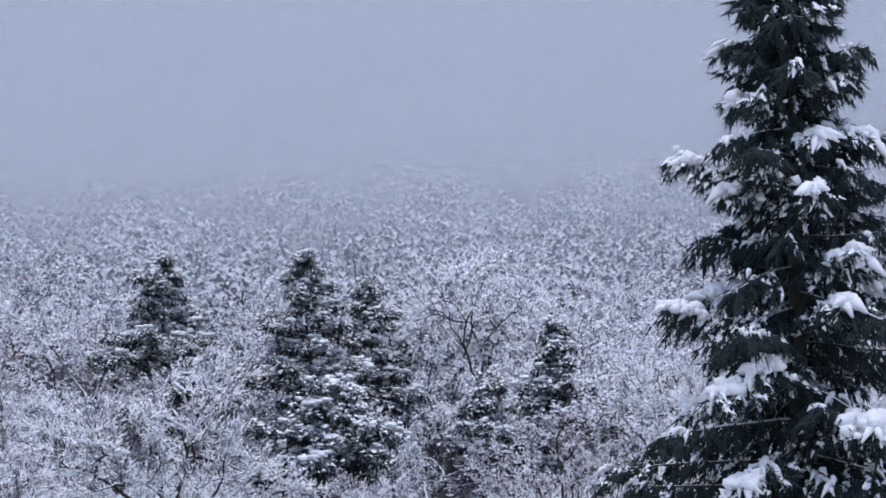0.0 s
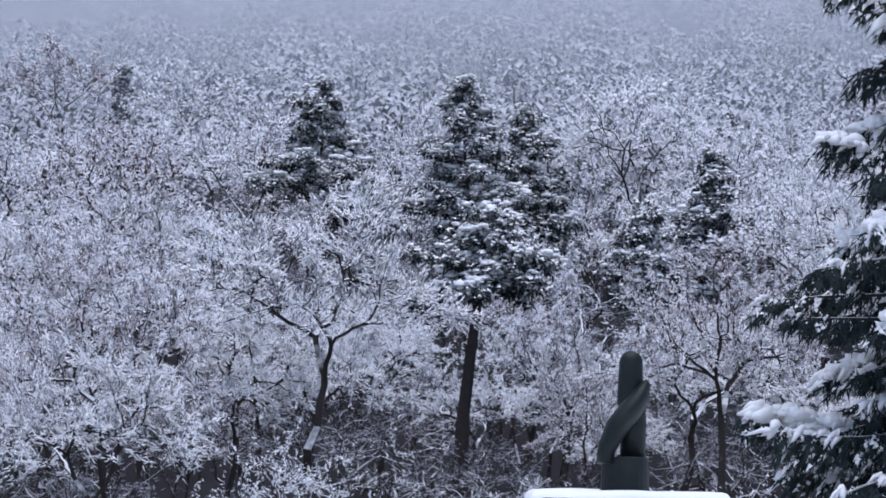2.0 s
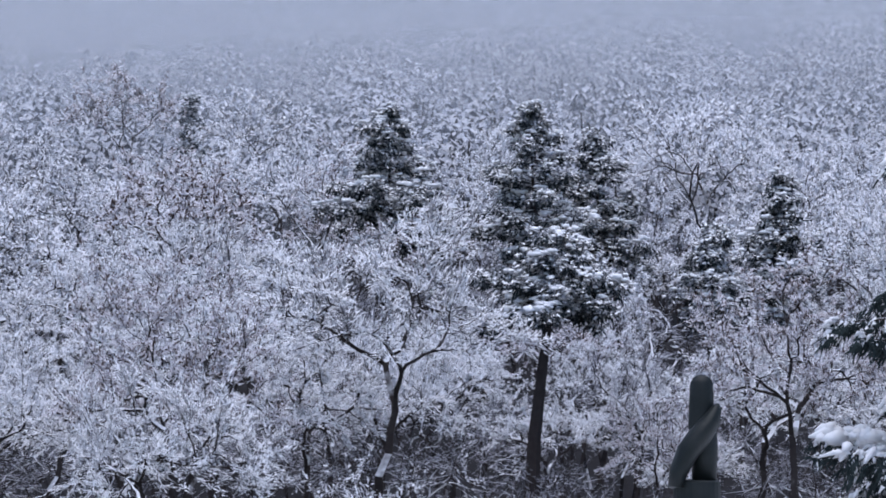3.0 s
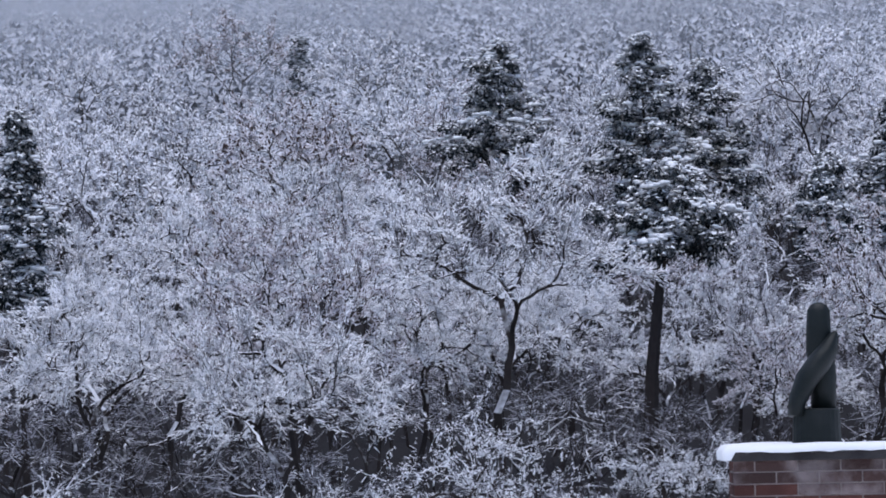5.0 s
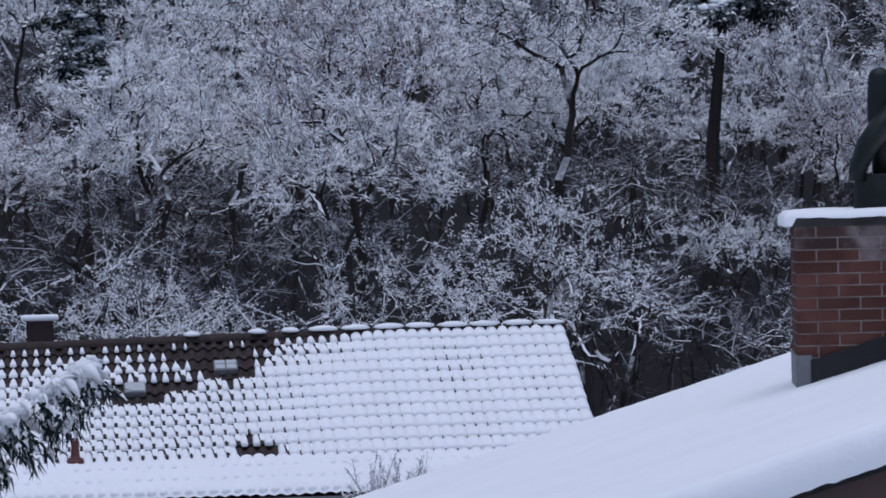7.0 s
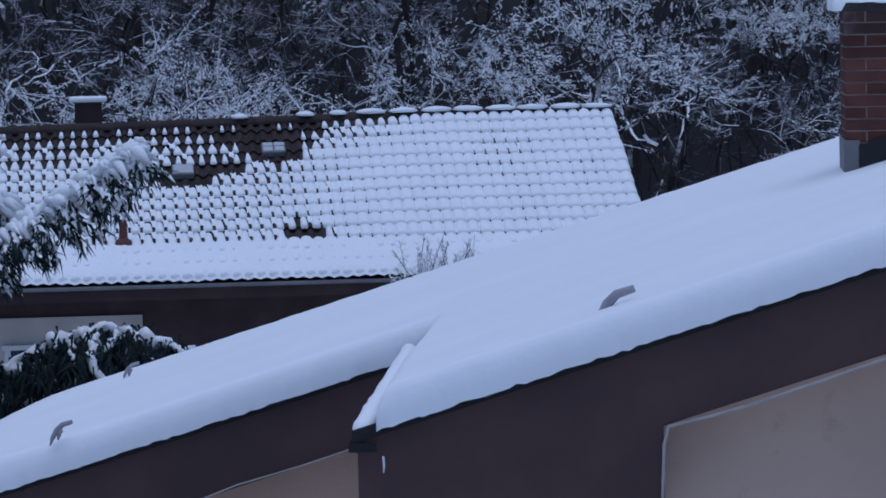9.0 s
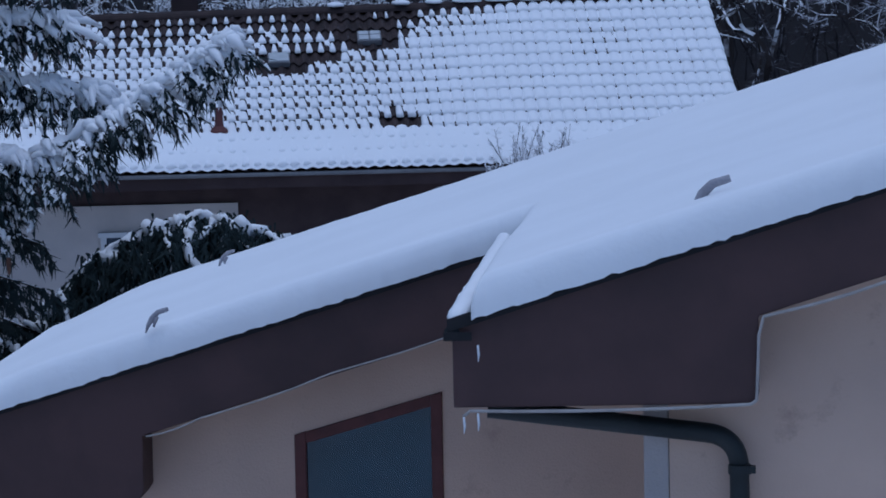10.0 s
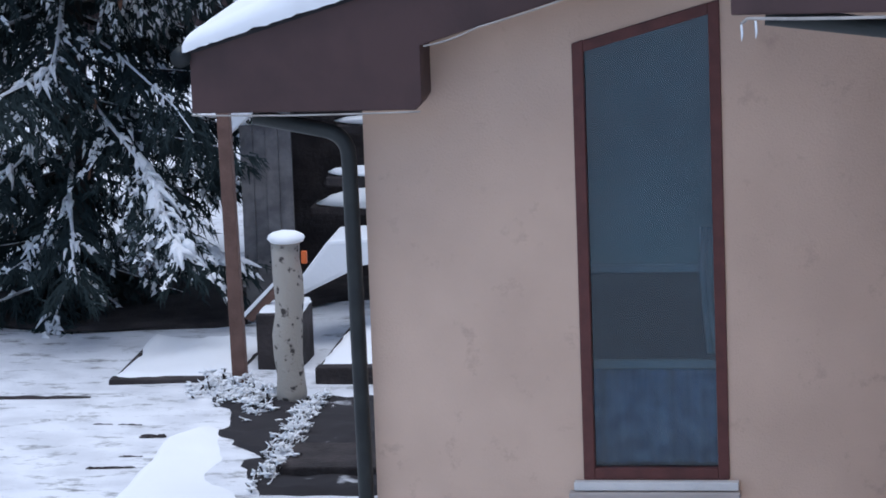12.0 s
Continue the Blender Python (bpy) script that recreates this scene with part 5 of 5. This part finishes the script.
rows_rng = np.random.default_rng(11)
for y0, y1, n, gap in ((62.5, 70, 11, 3.0), (70, 118, 60, 4.6), (118, 196, 130, 4.4)):
    tries = 0
    placed = 0
    while placed < n and tries < n * 30:
        tries += 1
        y = rows_rng.uniform(y0, y1)
        x = y * rows_rng.uniform(math.tan(radians(-11.5)), math.tan(radians(10.0)))
        bearing = math.degrees(math.atan2(x, y))
        hollow = y < 96 and 0.3 < bearing < 4.1
        if y < 96 and (0.8 < bearing < 1.8 or 2.2 < bearing < 3.5 or (hollow and y1 == 70)):
            continue                                          # clearings that open on the dark wood behind
        shy = y > 94 and any(abs(bearing - a) < h + 0.6 and y < d + 3 for a, h, d in ((-0.42, 0.75, 150), (1.58, 0.62, 148), (2.43, 0.6, 150), (4.76, 0.5, 140), (-7.15, 0.6, 104)))
        if not free(x, y, gap * rows_rng.uniform(0.8, 1.2)):
            continue
        placed += 1
        k = rows_rng.integers(0, 6 if rows_rng.random() < 0.7 else 5)
        kind = EDGE_KINDS[k % 3] if y1 == 70 or (y < 84 and k != 3) else (NEAR_KINDS[k] if y < 118 else MID_KINDS[k])
        s = rows_rng.uniform(0.8, 1.28) * (0.88 if y < 78 else 1.0) * (0.55 if hollow else 1.0) * (0.66 if shy else 1.0)      # small trees in front of the tall pines
        mtx = pose(x, y, hill(x, y) - 0.1, rows_rng.normal(0, 3), rows_rng.normal(0, 3), rows_rng.uniform(0, 360)) @ Matrix.Diagonal((s, s, s * rows_rng.uniform(0.9, 1.1), 1))
        plant("broadleaf_tree", *kind, mtx, "bare broadleaf tree with every twig coated in frost and snow" if k != 5 or y1 == 70 else "bare broadleaf tree with russet twigs under thin snow", "tree", "frosted trees on the slope")

# low growth in the wood's shade, too many and too dim to count
def understorey():
    rng = np.random.default_rng(41)
    both = (Build(), Build())
    spots.clear()

    def grow(az, y, s, gap):
        x = y * math.tan(radians(az))
        if gap and not free(x, y, gap):
            return
        a = rng.uniform(0, 6.28)
        rot = s * np.array([[math.cos(a), -math.sin(a), 0], [math.sin(a), math.cos(a), 0], [0, 0, 1]])
        for b, (v, f) in zip(both, SHADE_KINDS[rng.integers(0, 3)]):
            b.add((v @ rot.T + np.array([x, y, hill(x, y) - 0.1])).tolist(), f)

    for y0, y1, n, big in ((64, 112, 60, 1.0), (92, 132, 28, 1.1), (112, 165, 24, 1.35), (112, 215, 60, 1.35)):
        for _ in range(n):
            grow(rng.uniform(-11.0, 9.5), rng.uniform(y0, y1), big * rng.uniform(0.75, 1.3), 2.4)
    for k in range(30):
        grow(-9.0 + 13.5 * (k + rng.random()) / 30, rng.uniform(104, 127), rng.uniform(1.0, 1.3), 0)
        grow(rng.uniform(-1.6, 3.6), rng.uniform(140, 225), rng.uniform(1.0, 1.7), 1.6)
    t = thing("understorey", "small understorey trees with thin frost, coloured dark for the canopy's shade", "understorey", kind="stuff")
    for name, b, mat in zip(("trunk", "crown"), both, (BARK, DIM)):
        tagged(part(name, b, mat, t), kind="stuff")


understorey()

# snow-coated, drooping trees right at the wood's edge
for k, (az, y, hgt) in enumerate([(-2.95, 61.4, 6.2), (-7.35, 61.8, 6.4), (-5.0, 62.4, 5.8)]):
    wood, fine = frosted_tree(170 + k, hgt * 0.9, 2.0, 1.6, n_tip=90, n_twig=12, thin=0.7, crook=0.7, droop=0.6, lobes=0.6, fork=0.45, twig_len=0.07, twig_rad=0.012, trunk_r=0.014)
    plant("broadleaf_tree", wood.mesh("trunk", HOAR), fine.mesh("crown", TWIG), pose(y * math.tan(radians(az)), y, -0.1), "gnarled drooping tree with snow-coated branches", "tree", "frosted trees on the slope")

# the woods farther up the slope, too many to count
def far_woods():
    rng = np.random.default_rng(23)
    protos = []
    for k in range(8):
        fine, stem = Build(), Build()
        tall, rad = rng.uniform(5.0, 7.0), rng.uniform(1.4, 2.1)
        stem.tube([(0, 0, -0.5), (0.1, 0, tall * 0.4), (0, 0.1, tall * 0.8)], [0.12, 0.09, 0.04], 3, caps=False)
        m = 115
        o = rng.normal(0, 1, (m, 3))
        o /= np.linalg.norm(o, axis=1, keepdims=True)
        o[:, 2] = np.abs(o[:, 2]) * 1.3 - 0.35
        r = np.array([(1 + 0.9 * noise.noise(Vector(q * 2.1) + Vector((k * 5.1, 0, 0)))) for q in o])[:, None] * rng.uniform(0.7, 1.0, (m, 1))
        at = np.array([0, 0, tall - 2.0]) + o * r * np.array([rad, rad, 1.9])
        d = (o * 0.5 + rng.normal(0, 0.8, (m, 3))) * np.array([1, 1, 0.45])
        d /= np.linalg.norm(d, axis=1, keepdims=True)
        fine.tents(at, at + d * rng.uniform(0.16, 0.36, (m, 1)), rng.uniform(0.10, 0.22, m))
        protos.append((np.array(fine.v), fine.f, np.array(stem.v), stem.f))
    V, F, SV, SF, n, sn = [], [], [], [], 0, 0
    for _ in range(1450):
        y = math.sqrt(rng.uniform(190 ** 2, 425 ** 2))
        x = y * rng.uniform(math.tan(radians(-9.0)), math.tan(radians(10.5)))
        fv, ff, sv, sf = protos[rng.integers(0, 8)]
        a, s = rng.uniform(0, 6.28), rng.uniform(0.85, 1.5)
        rot = np.array([[math.cos(a), -math.sin(a), 0], [math.sin(a), math.cos(a), 0], [0, 0, 1]]) * s
        at = np.array([x, y, hill(x, y)])
        V.append(fv @ rot.T + at)
        F.extend(tuple(i + n for i in f) for f in ff)
        n += len(fv)
        SV.append(sv @ rot.T + at)
        SF.extend(tuple(i + sn for i in f) for f in sf)
        sn += len(sv)
    woods = thing("far_woods", "frosted woodland fading into low cloud", "woodland", kind="stuff")
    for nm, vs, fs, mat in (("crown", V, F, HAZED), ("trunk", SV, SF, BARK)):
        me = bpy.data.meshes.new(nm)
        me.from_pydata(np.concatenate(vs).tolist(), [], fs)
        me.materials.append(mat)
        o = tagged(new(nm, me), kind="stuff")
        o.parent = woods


far_woods()


# brush and saplings, the wood's shade put into their dark frost colour
def undergrowth():
    rng = np.random.default_rng(31)
    dark, pale = Build(), Build()
    for k in range(480):
        y = rng.uniform(62, 112)
        x = y * rng.uniform(math.tan(radians(-10.5)), math.tan(radians(9.5)))
        h = rng.uniform(1.6, 5.2)
        z = hill(x, y)
        lp, lr = limbs(rng, (x, y, z - 0.1), (rng.normal(0, 0.3), rng.normal(0, 0.3), 1), h, 0.03, 5, 0.24, 0.0)
        dark.tube(lp, lr, 3, caps=False)
        m = 16
        at = np.array([along(lp, v)[0] for v in rng.uniform(0.3, 1.0, m)])
        d = rng.normal(0, 0.7, (m, 3)) + np.array([0, 0, 0.1])
        d /= np.linalg.norm(d, axis=1, keepdims=True)
        e = at + d * rng.uniform(0.2, 0.5, (m, 1))
        dark.spikes(at, e, 0.012)
        q = rng.random((60, 1))
        i = rng.integers(0, m, 60)
        base = at[i] + (e - at)[i] * q
        dd = d[i] * 0.5 + rng.normal(0, 0.5, (60, 3))
        pale.tents(base, base + dd / np.linalg.norm(dd, axis=1, keepdims=True) * rng.uniform(0.06, 0.16, (60, 1)), 0.013)
    t = thing("undergrowth", "leafless brush with a little frost, coloured dark for the trees' shade", "undergrowth", kind="stuff")
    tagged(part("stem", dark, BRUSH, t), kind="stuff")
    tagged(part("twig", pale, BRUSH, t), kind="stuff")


# frost coloured dark grey in place of the wood's shade
BRUSH = snowed("shade_darkened_brush", (0.03, 0.026, 0.028), snow=(0.32, 0.32, 0.36), low=0.45, high=1.0, patch=0.5, amount=0.9)
undergrowth()


def spruce(seed, height, radius, z_from, z_to, boughs, hang=0.5, cones=False, skirt=1.0, load=(0.03, 0.12, 0.4, 0.85), extra=(), east=9.0, pads=False):
    """A tall spruce: whorls of drooping boughs, hanging needle sprays and pads of snow."""
    rng = np.random.default_rng(seed)
    wood, fine, snow, cone = Build(), Build(), Build(), Build()
    trunk, tr = limbs(rng, (0, 0, -0.3), (0, 0, 1), height + 0.3, 0.013 * height, 12, 0.008, 0.05)
    wood.tube(trunk, tr, 9, caps=False)
    plan = []
    for k in range(boughs):
        u = z_from + (z_to - z_from) * (k + rng.random()) / boughs
        p, _ = along(trunk, u)
        az = k * 2.399 + rng.normal(0, 0.25)
        reach = radius * (1 - u) ** 0.8 * rng.uniform(0.45 if pads else 0.62, 1.15) * (skirt + (1 - skirt) * smoothstep(0.05, 0.3, u)) + 0.12
        d0 = np.array([math.cos(az), math.sin(az), 0.05 - 0.4 * (1 - u) + 0.7 * max(0, u - 0.75) + rng.normal(0, 0.08)])
        if p[2] < 3.6 and d0[0] > 0.2:
            reach = min(reach, east / d0[0])
        plan.append((p, d0, reach, 0.022 if rng.random() < 0.5 else -0.03))
    for p, d0, reach in extra:
        plan.append((np.array(p), np.array(d0), reach, 0.012))
    for p, d0, reach, lift in plan:
        heavy = lift == 0.012
        lp, lr = limbs(rng, p, d0, reach, 0.010 + (0.003 if heavy else 0.008) * reach, 6, 0.012 if heavy else 0.06, lift)
        wood.tube(lp, lr, 5, caps=False)
        flat = np.array([d0[0], d0[1], 0]) / (math.hypot(d0[0], d0[1]) + 1e-6)
        side = np.array([-flat[1], flat[0], 0])
        n = int((10 + 15 * reach) * (2.2 if heavy else 1))
        laden = 0.95 if heavy else rng.choice(load)
        for q in range(n):
            v = (q + rng.random()) / n
            if heavy:                                         # needles hang in separate tassels
                v = min(0.99, (math.floor(v * 4 * reach) + 0.42 * rng.random() + 0.2) / (4 * reach))
            c, d = along(lp, 0.1 + 0.9 * v)
            d = d / np.linalg.norm(d)
            sgn = 1 if q % 2 else -1
            ln = (0.16 + 0.22 * min(reach, 2.2) * (1 - 0.6 * v)) * rng.uniform(0.55, 1.15)
            sv = sgn * side * rng.uniform(0.35, 1.0) + d * rng.uniform(0.3, 0.8) + np.array([0, 0, -hang * (3.0 if heavy else 1.0) * rng.uniform(0.3, 1.6)])
            sv /= np.linalg.norm(sv)
            e = c + sv * ln
            m = int(13 + 36 * ln)
            at = c + (e - c) * rng.random((m, 1)) + rng.normal(0, 0.012, (m, 3))
            nd = sv * 0.9 + rng.normal(0, 0.5, (m, 3)) + np.array([0, 0, -0.6])
            nd /= np.linalg.norm(nd, axis=1, keepdims=True)
            fine.tents(at, at + nd * rng.uniform(0.06, 0.16, (m, 1)), 0.0105)
            if rng.random() < laden:
                m = int(5 + 16 * ln)
                at = c + (e - c) * rng.random((m, 1)) + rng.normal(0, 0.014, (m, 3)) + np.array([0, 0, 0.014])
                nd = sv * 0.9 + side * rng.normal(0, 0.5, (m, 1)) + rng.normal(0, 0.2, (m, 3)) + np.array([0, 0, -0.3])
                nd /= np.linalg.norm(nd, axis=1, keepdims=True)
                snow.tents(at, at + nd * rng.uniform(0.035, 0.09, (m, 1)), rng.uniform(0.014, 0.027, m))
            if cones and rng.random() < 0.012:
                cone.tube([e, e - np.array([0, 0, 0.05]), e - np.array([0, 0, 0.13])], [0.014, 0.022, 0.008], 6)
        if heavy and reach > 2:                               # an unbroken roll of snow on top
            k = 44
            at = [along(lp, 0.12 + 0.87 * j / k)[0] + np.array([0, 0, 0.02]) + rng.normal(0, 0.028, 3) * np.array([0.5, 1, 1]) for j in range(k + 1)]
            snow.tube(at, [0.02] + [rng.uniform(0.022, 0.062) + 0.012 * math.sin(j * 0.6) for j in range(1, k)] + [0.035], 8)
        if pads and laden > 0.4:                              # rounded, clotted pads of snow on the outer part
            v = rng.uniform(0.5, 0.8)
            fat = rng.uniform(0.6, 1.1) * (0.6 + 0.3 * min(1.5, reach))
            while v < 1.0:
                c, d = along(lp, min(v, 0.99))
                for _ in range(4):
                    w = fat * rng.uniform(0.028, 0.085)
                    o = side * rng.normal(0, 0.10) * fat
                    snow.blob(c + o + np.array([0, 0, 0.05 * fat - 2.6 * float(o @ o)]) + rng.normal(0, 0.012, 3), (w * rng.uniform(0.8, 1.4), w * rng.uniform(0.8, 1.4), w * 0.9), seed=rng.uniform(0, 9), rough=1.0, rings=4, segs=7, flat=0.6)
                v += 0.05 / max(0.3, reach)
        # snow lying in fans of drooping fingers along the outer part of each bough
        v = 0.25 if heavy else 0.4
        while v < 1.0:
            c, d = along(lp, min(v, 0.99))
            if rng.random() < 0.15 + 0.6 * laden:
                d = d / np.linalg.norm(d)
                size = rng.uniform(0.5, 1.25) * (0.75 + 0.6 * laden) * (1.0 if v < 0.8 else 1.2)
                for _ in range(rng.integers(3, 8)):
                    sv = d * rng.uniform(0.5, 1.0) + side * rng.normal(0, 0.6) + np.array([0, 0, -rng.uniform(0.1, 0.8)])
                    sv /= np.linalg.norm(sv)
                    s = c + rng.normal(0, 0.025, 3) + np.array([0, 0, 0.02])
                    ln = size * rng.uniform(0.06, 0.2)
                    w = size * rng.uniform(0.014, 0.034)
                    snow.tube([s, s + sv * ln * 0.5 + np.array([0, 0, 0.012]), s + sv * ln + np.array([0, 0, -0.02])], [w * 0.8, w, w * 0.25], 5)
            v += rng.uniform(0.03, 0.08) / max(0.6, reach) * (0.9 if heavy else 1.1)
    return wood, fine, snow, cone


def plant_spruce(seed, x, y, z, label, name="spruce_tree", category="spruce tree", turn=0, **shape):
    wood, fine, snow, cone = spruce(seed, **shape)
    t = thing(name, label, category)
    part("trunk", wood, BARK, t)
    part("needles", fine, NEEDLE, t, "dark hanging needle sprays")
    tagged(part("snow", snow, SNOW, t, "clotted snow on the boughs", smooth=True), kind="stuff")
    if cone.v:
        tagged(part("cone", cone, CONE, t, "brown hanging cones"), kind="stuff")
    t.matrix_basis = pose(x, y, z, 0, 0, turn)


plant_spruce(51, 5.07, 33.5, -0.5, "tall dark spruce with thick snow on drooping boughs", height=13.0, radius=3.3, z_from=0.42, z_to=0.99, boughs=175, hang=0.65, pads=True, load=(0.02, 0.05, 0.15, 0.35, 0.6, 0.9))
plant_spruce(52, -7.6, 31.3, -0.1, "dark spruce with snowy drooping boughs and brown cones", height=12.5, radius=3.5, z_from=0.02, z_to=0.66, boughs=130, cones=True, skirt=0.5, east=1.55, load=(0.03, 0.06, 0.2, 0.55),
             extra=[((0.3, -0.4, 3.35), (0.85, -0.22, 0.46), 4.15), ((0.1, -0.3, 5.4), (2.61, -0.5, -0.62), 2.7), ((0.1, -0.3, 5.7), (2.46, -0.5, -0.3), 2.45), ((0.1, -0.3, 6.1), (2.3, -0.55, -0.25), 2.3), ((0.1, -0.4, 4.6), (2.3, -0.6, -0.3), 2.1), ((0.3, -0.4, 3.0), (0.9, -0.3, 0.1), 1.5), ((0.2, -0.3, 2.6), (0.9, -0.25, 0.2), 1.3)])


# snow-bowed conifer shrub behind the wing, and a frosted bush at the roof's far edge
def bowed_shrub():
    rng = np.random.default_rng(61)
    wood, fine, snow = Build(), Build(), Build()
    crest = []
    for k in range(46):
        f = k / 45
        x0 = -6.3 + 2.6 * f + rng.normal(0, 0.05)
        top = 2.45 + 1.18 * math.sin(min(1.0, f * 1.15) * math.pi * 0.62) - 0.25 * max(0.0, f - 0.8) * 4 + rng.normal(0, 0.03)
        y0 = 33.0 + rng.normal(0, 0.25)
        stem = [(x0, y0 + 0.2, 0.0), (x0, y0 + 0.1, top - 0.4), (x0 + 0.04, y0, top - 0.05), (x0 + rng.normal(0.1, 0.15), y0 - 0.25, top - 0.2), (x0 + rng.normal(0.1, 0.2), y0 - 0.42, top - 0.62)]
        wood.tube(stem, [0.03, 0.02, 0.014, 0.01, 0.006], 5, caps=False)
        pts = np.array(stem[1:])
        for q in range(34):
            c, d = along(pts, rng.random())
            m = 14
            nd = rng.normal(0, 0.38, (m, 3)) + np.array([0, -0.2, -0.95])
            nd /= np.linalg.norm(nd, axis=1, keepdims=True)
            at = c + rng.normal(0, 0.05, (m, 3))
            fine.tents(at, at + nd * rng.uniform(0.06, 0.18, (m, 1)), 0.014)
        crest.append(pts[1] + np.array([0, 0, 0.04]))
        if k % 3 == 0 or rng.random() < 0.25:                # snow hanging down the front in a lumpy tongue
            n = 12
            run = rng.uniform(0.35, 1.0)
            at = [along(pts[1:], run * j / n)[0] + np.array([0, -0.05, 0.02]) + rng.normal(0, 0.016, 3) for j in range(n + 1)]
            wide = rng.uniform(0.03, 0.06)
            snow.tube(at, [wide * rng.uniform(0.55, 1.15) * (1.0 - 0.55 * (j / n) ** 2) for j in range(n)] + [0.012], 7)
    crest.sort(key=lambda p: p[0])
    line = np.array(crest)
    n = 150
    at = [along(line, j / n)[0] * np.array([1, 0, 1]) + np.array([0, 32.95, 0.0]) + rng.normal(0, 0.012, 3) for j in range(n + 1)]
    snow.tube(at, [0.055 + 0.018 * math.sin(j * 0.7) + rng.uniform(-0.014, 0.018) for j in range(n + 1)], 8)
    t = thing("conifer_shrub", "dark conifer shrub bowed under clotted snow", "shrub")
    part("stems", wood, BARK, t)
    part("needles", fine, NEEDLE, t)
    tagged(part("snow", snow, SNOW, t, smooth=True), kind="stuff")
    wood, fine = Build(), Build()
    for k in range(60):
        a = rng.normal(0, 0.3)
        p = np.array([-1.75 + rng.uniform(-0.05, 0.2), 30.6, 3.6])
        lp, lr = limbs(rng, p, (a + 0.1, rng.normal(0, 0.2), 1), rng.uniform(0.6, 0.95), 0.008, 4, 0.14, 0.0)
        wood.tube(lp, lr, 3, caps=False)
        m = 24
        at = np.array([along(lp, v)[0] for v in rng.uniform(0.5, 1.0, m)])
        nd = rng.normal(0, 0.6, (m, 3)) + np.array([0, 0, 0.4])
        fine.tents(at, at + nd / np.linalg.norm(nd, axis=1, keepdims=True) * 0.07, 0.008)
    t = thing("frosted_bush", "small bare bush with frosted twigs behind the roof", "bush")
    part("stems", wood, BARK, t)
    tagged(part("twig", fine, TWIG, t), kind="stuff")


bowed_shrub()
far_tiles()
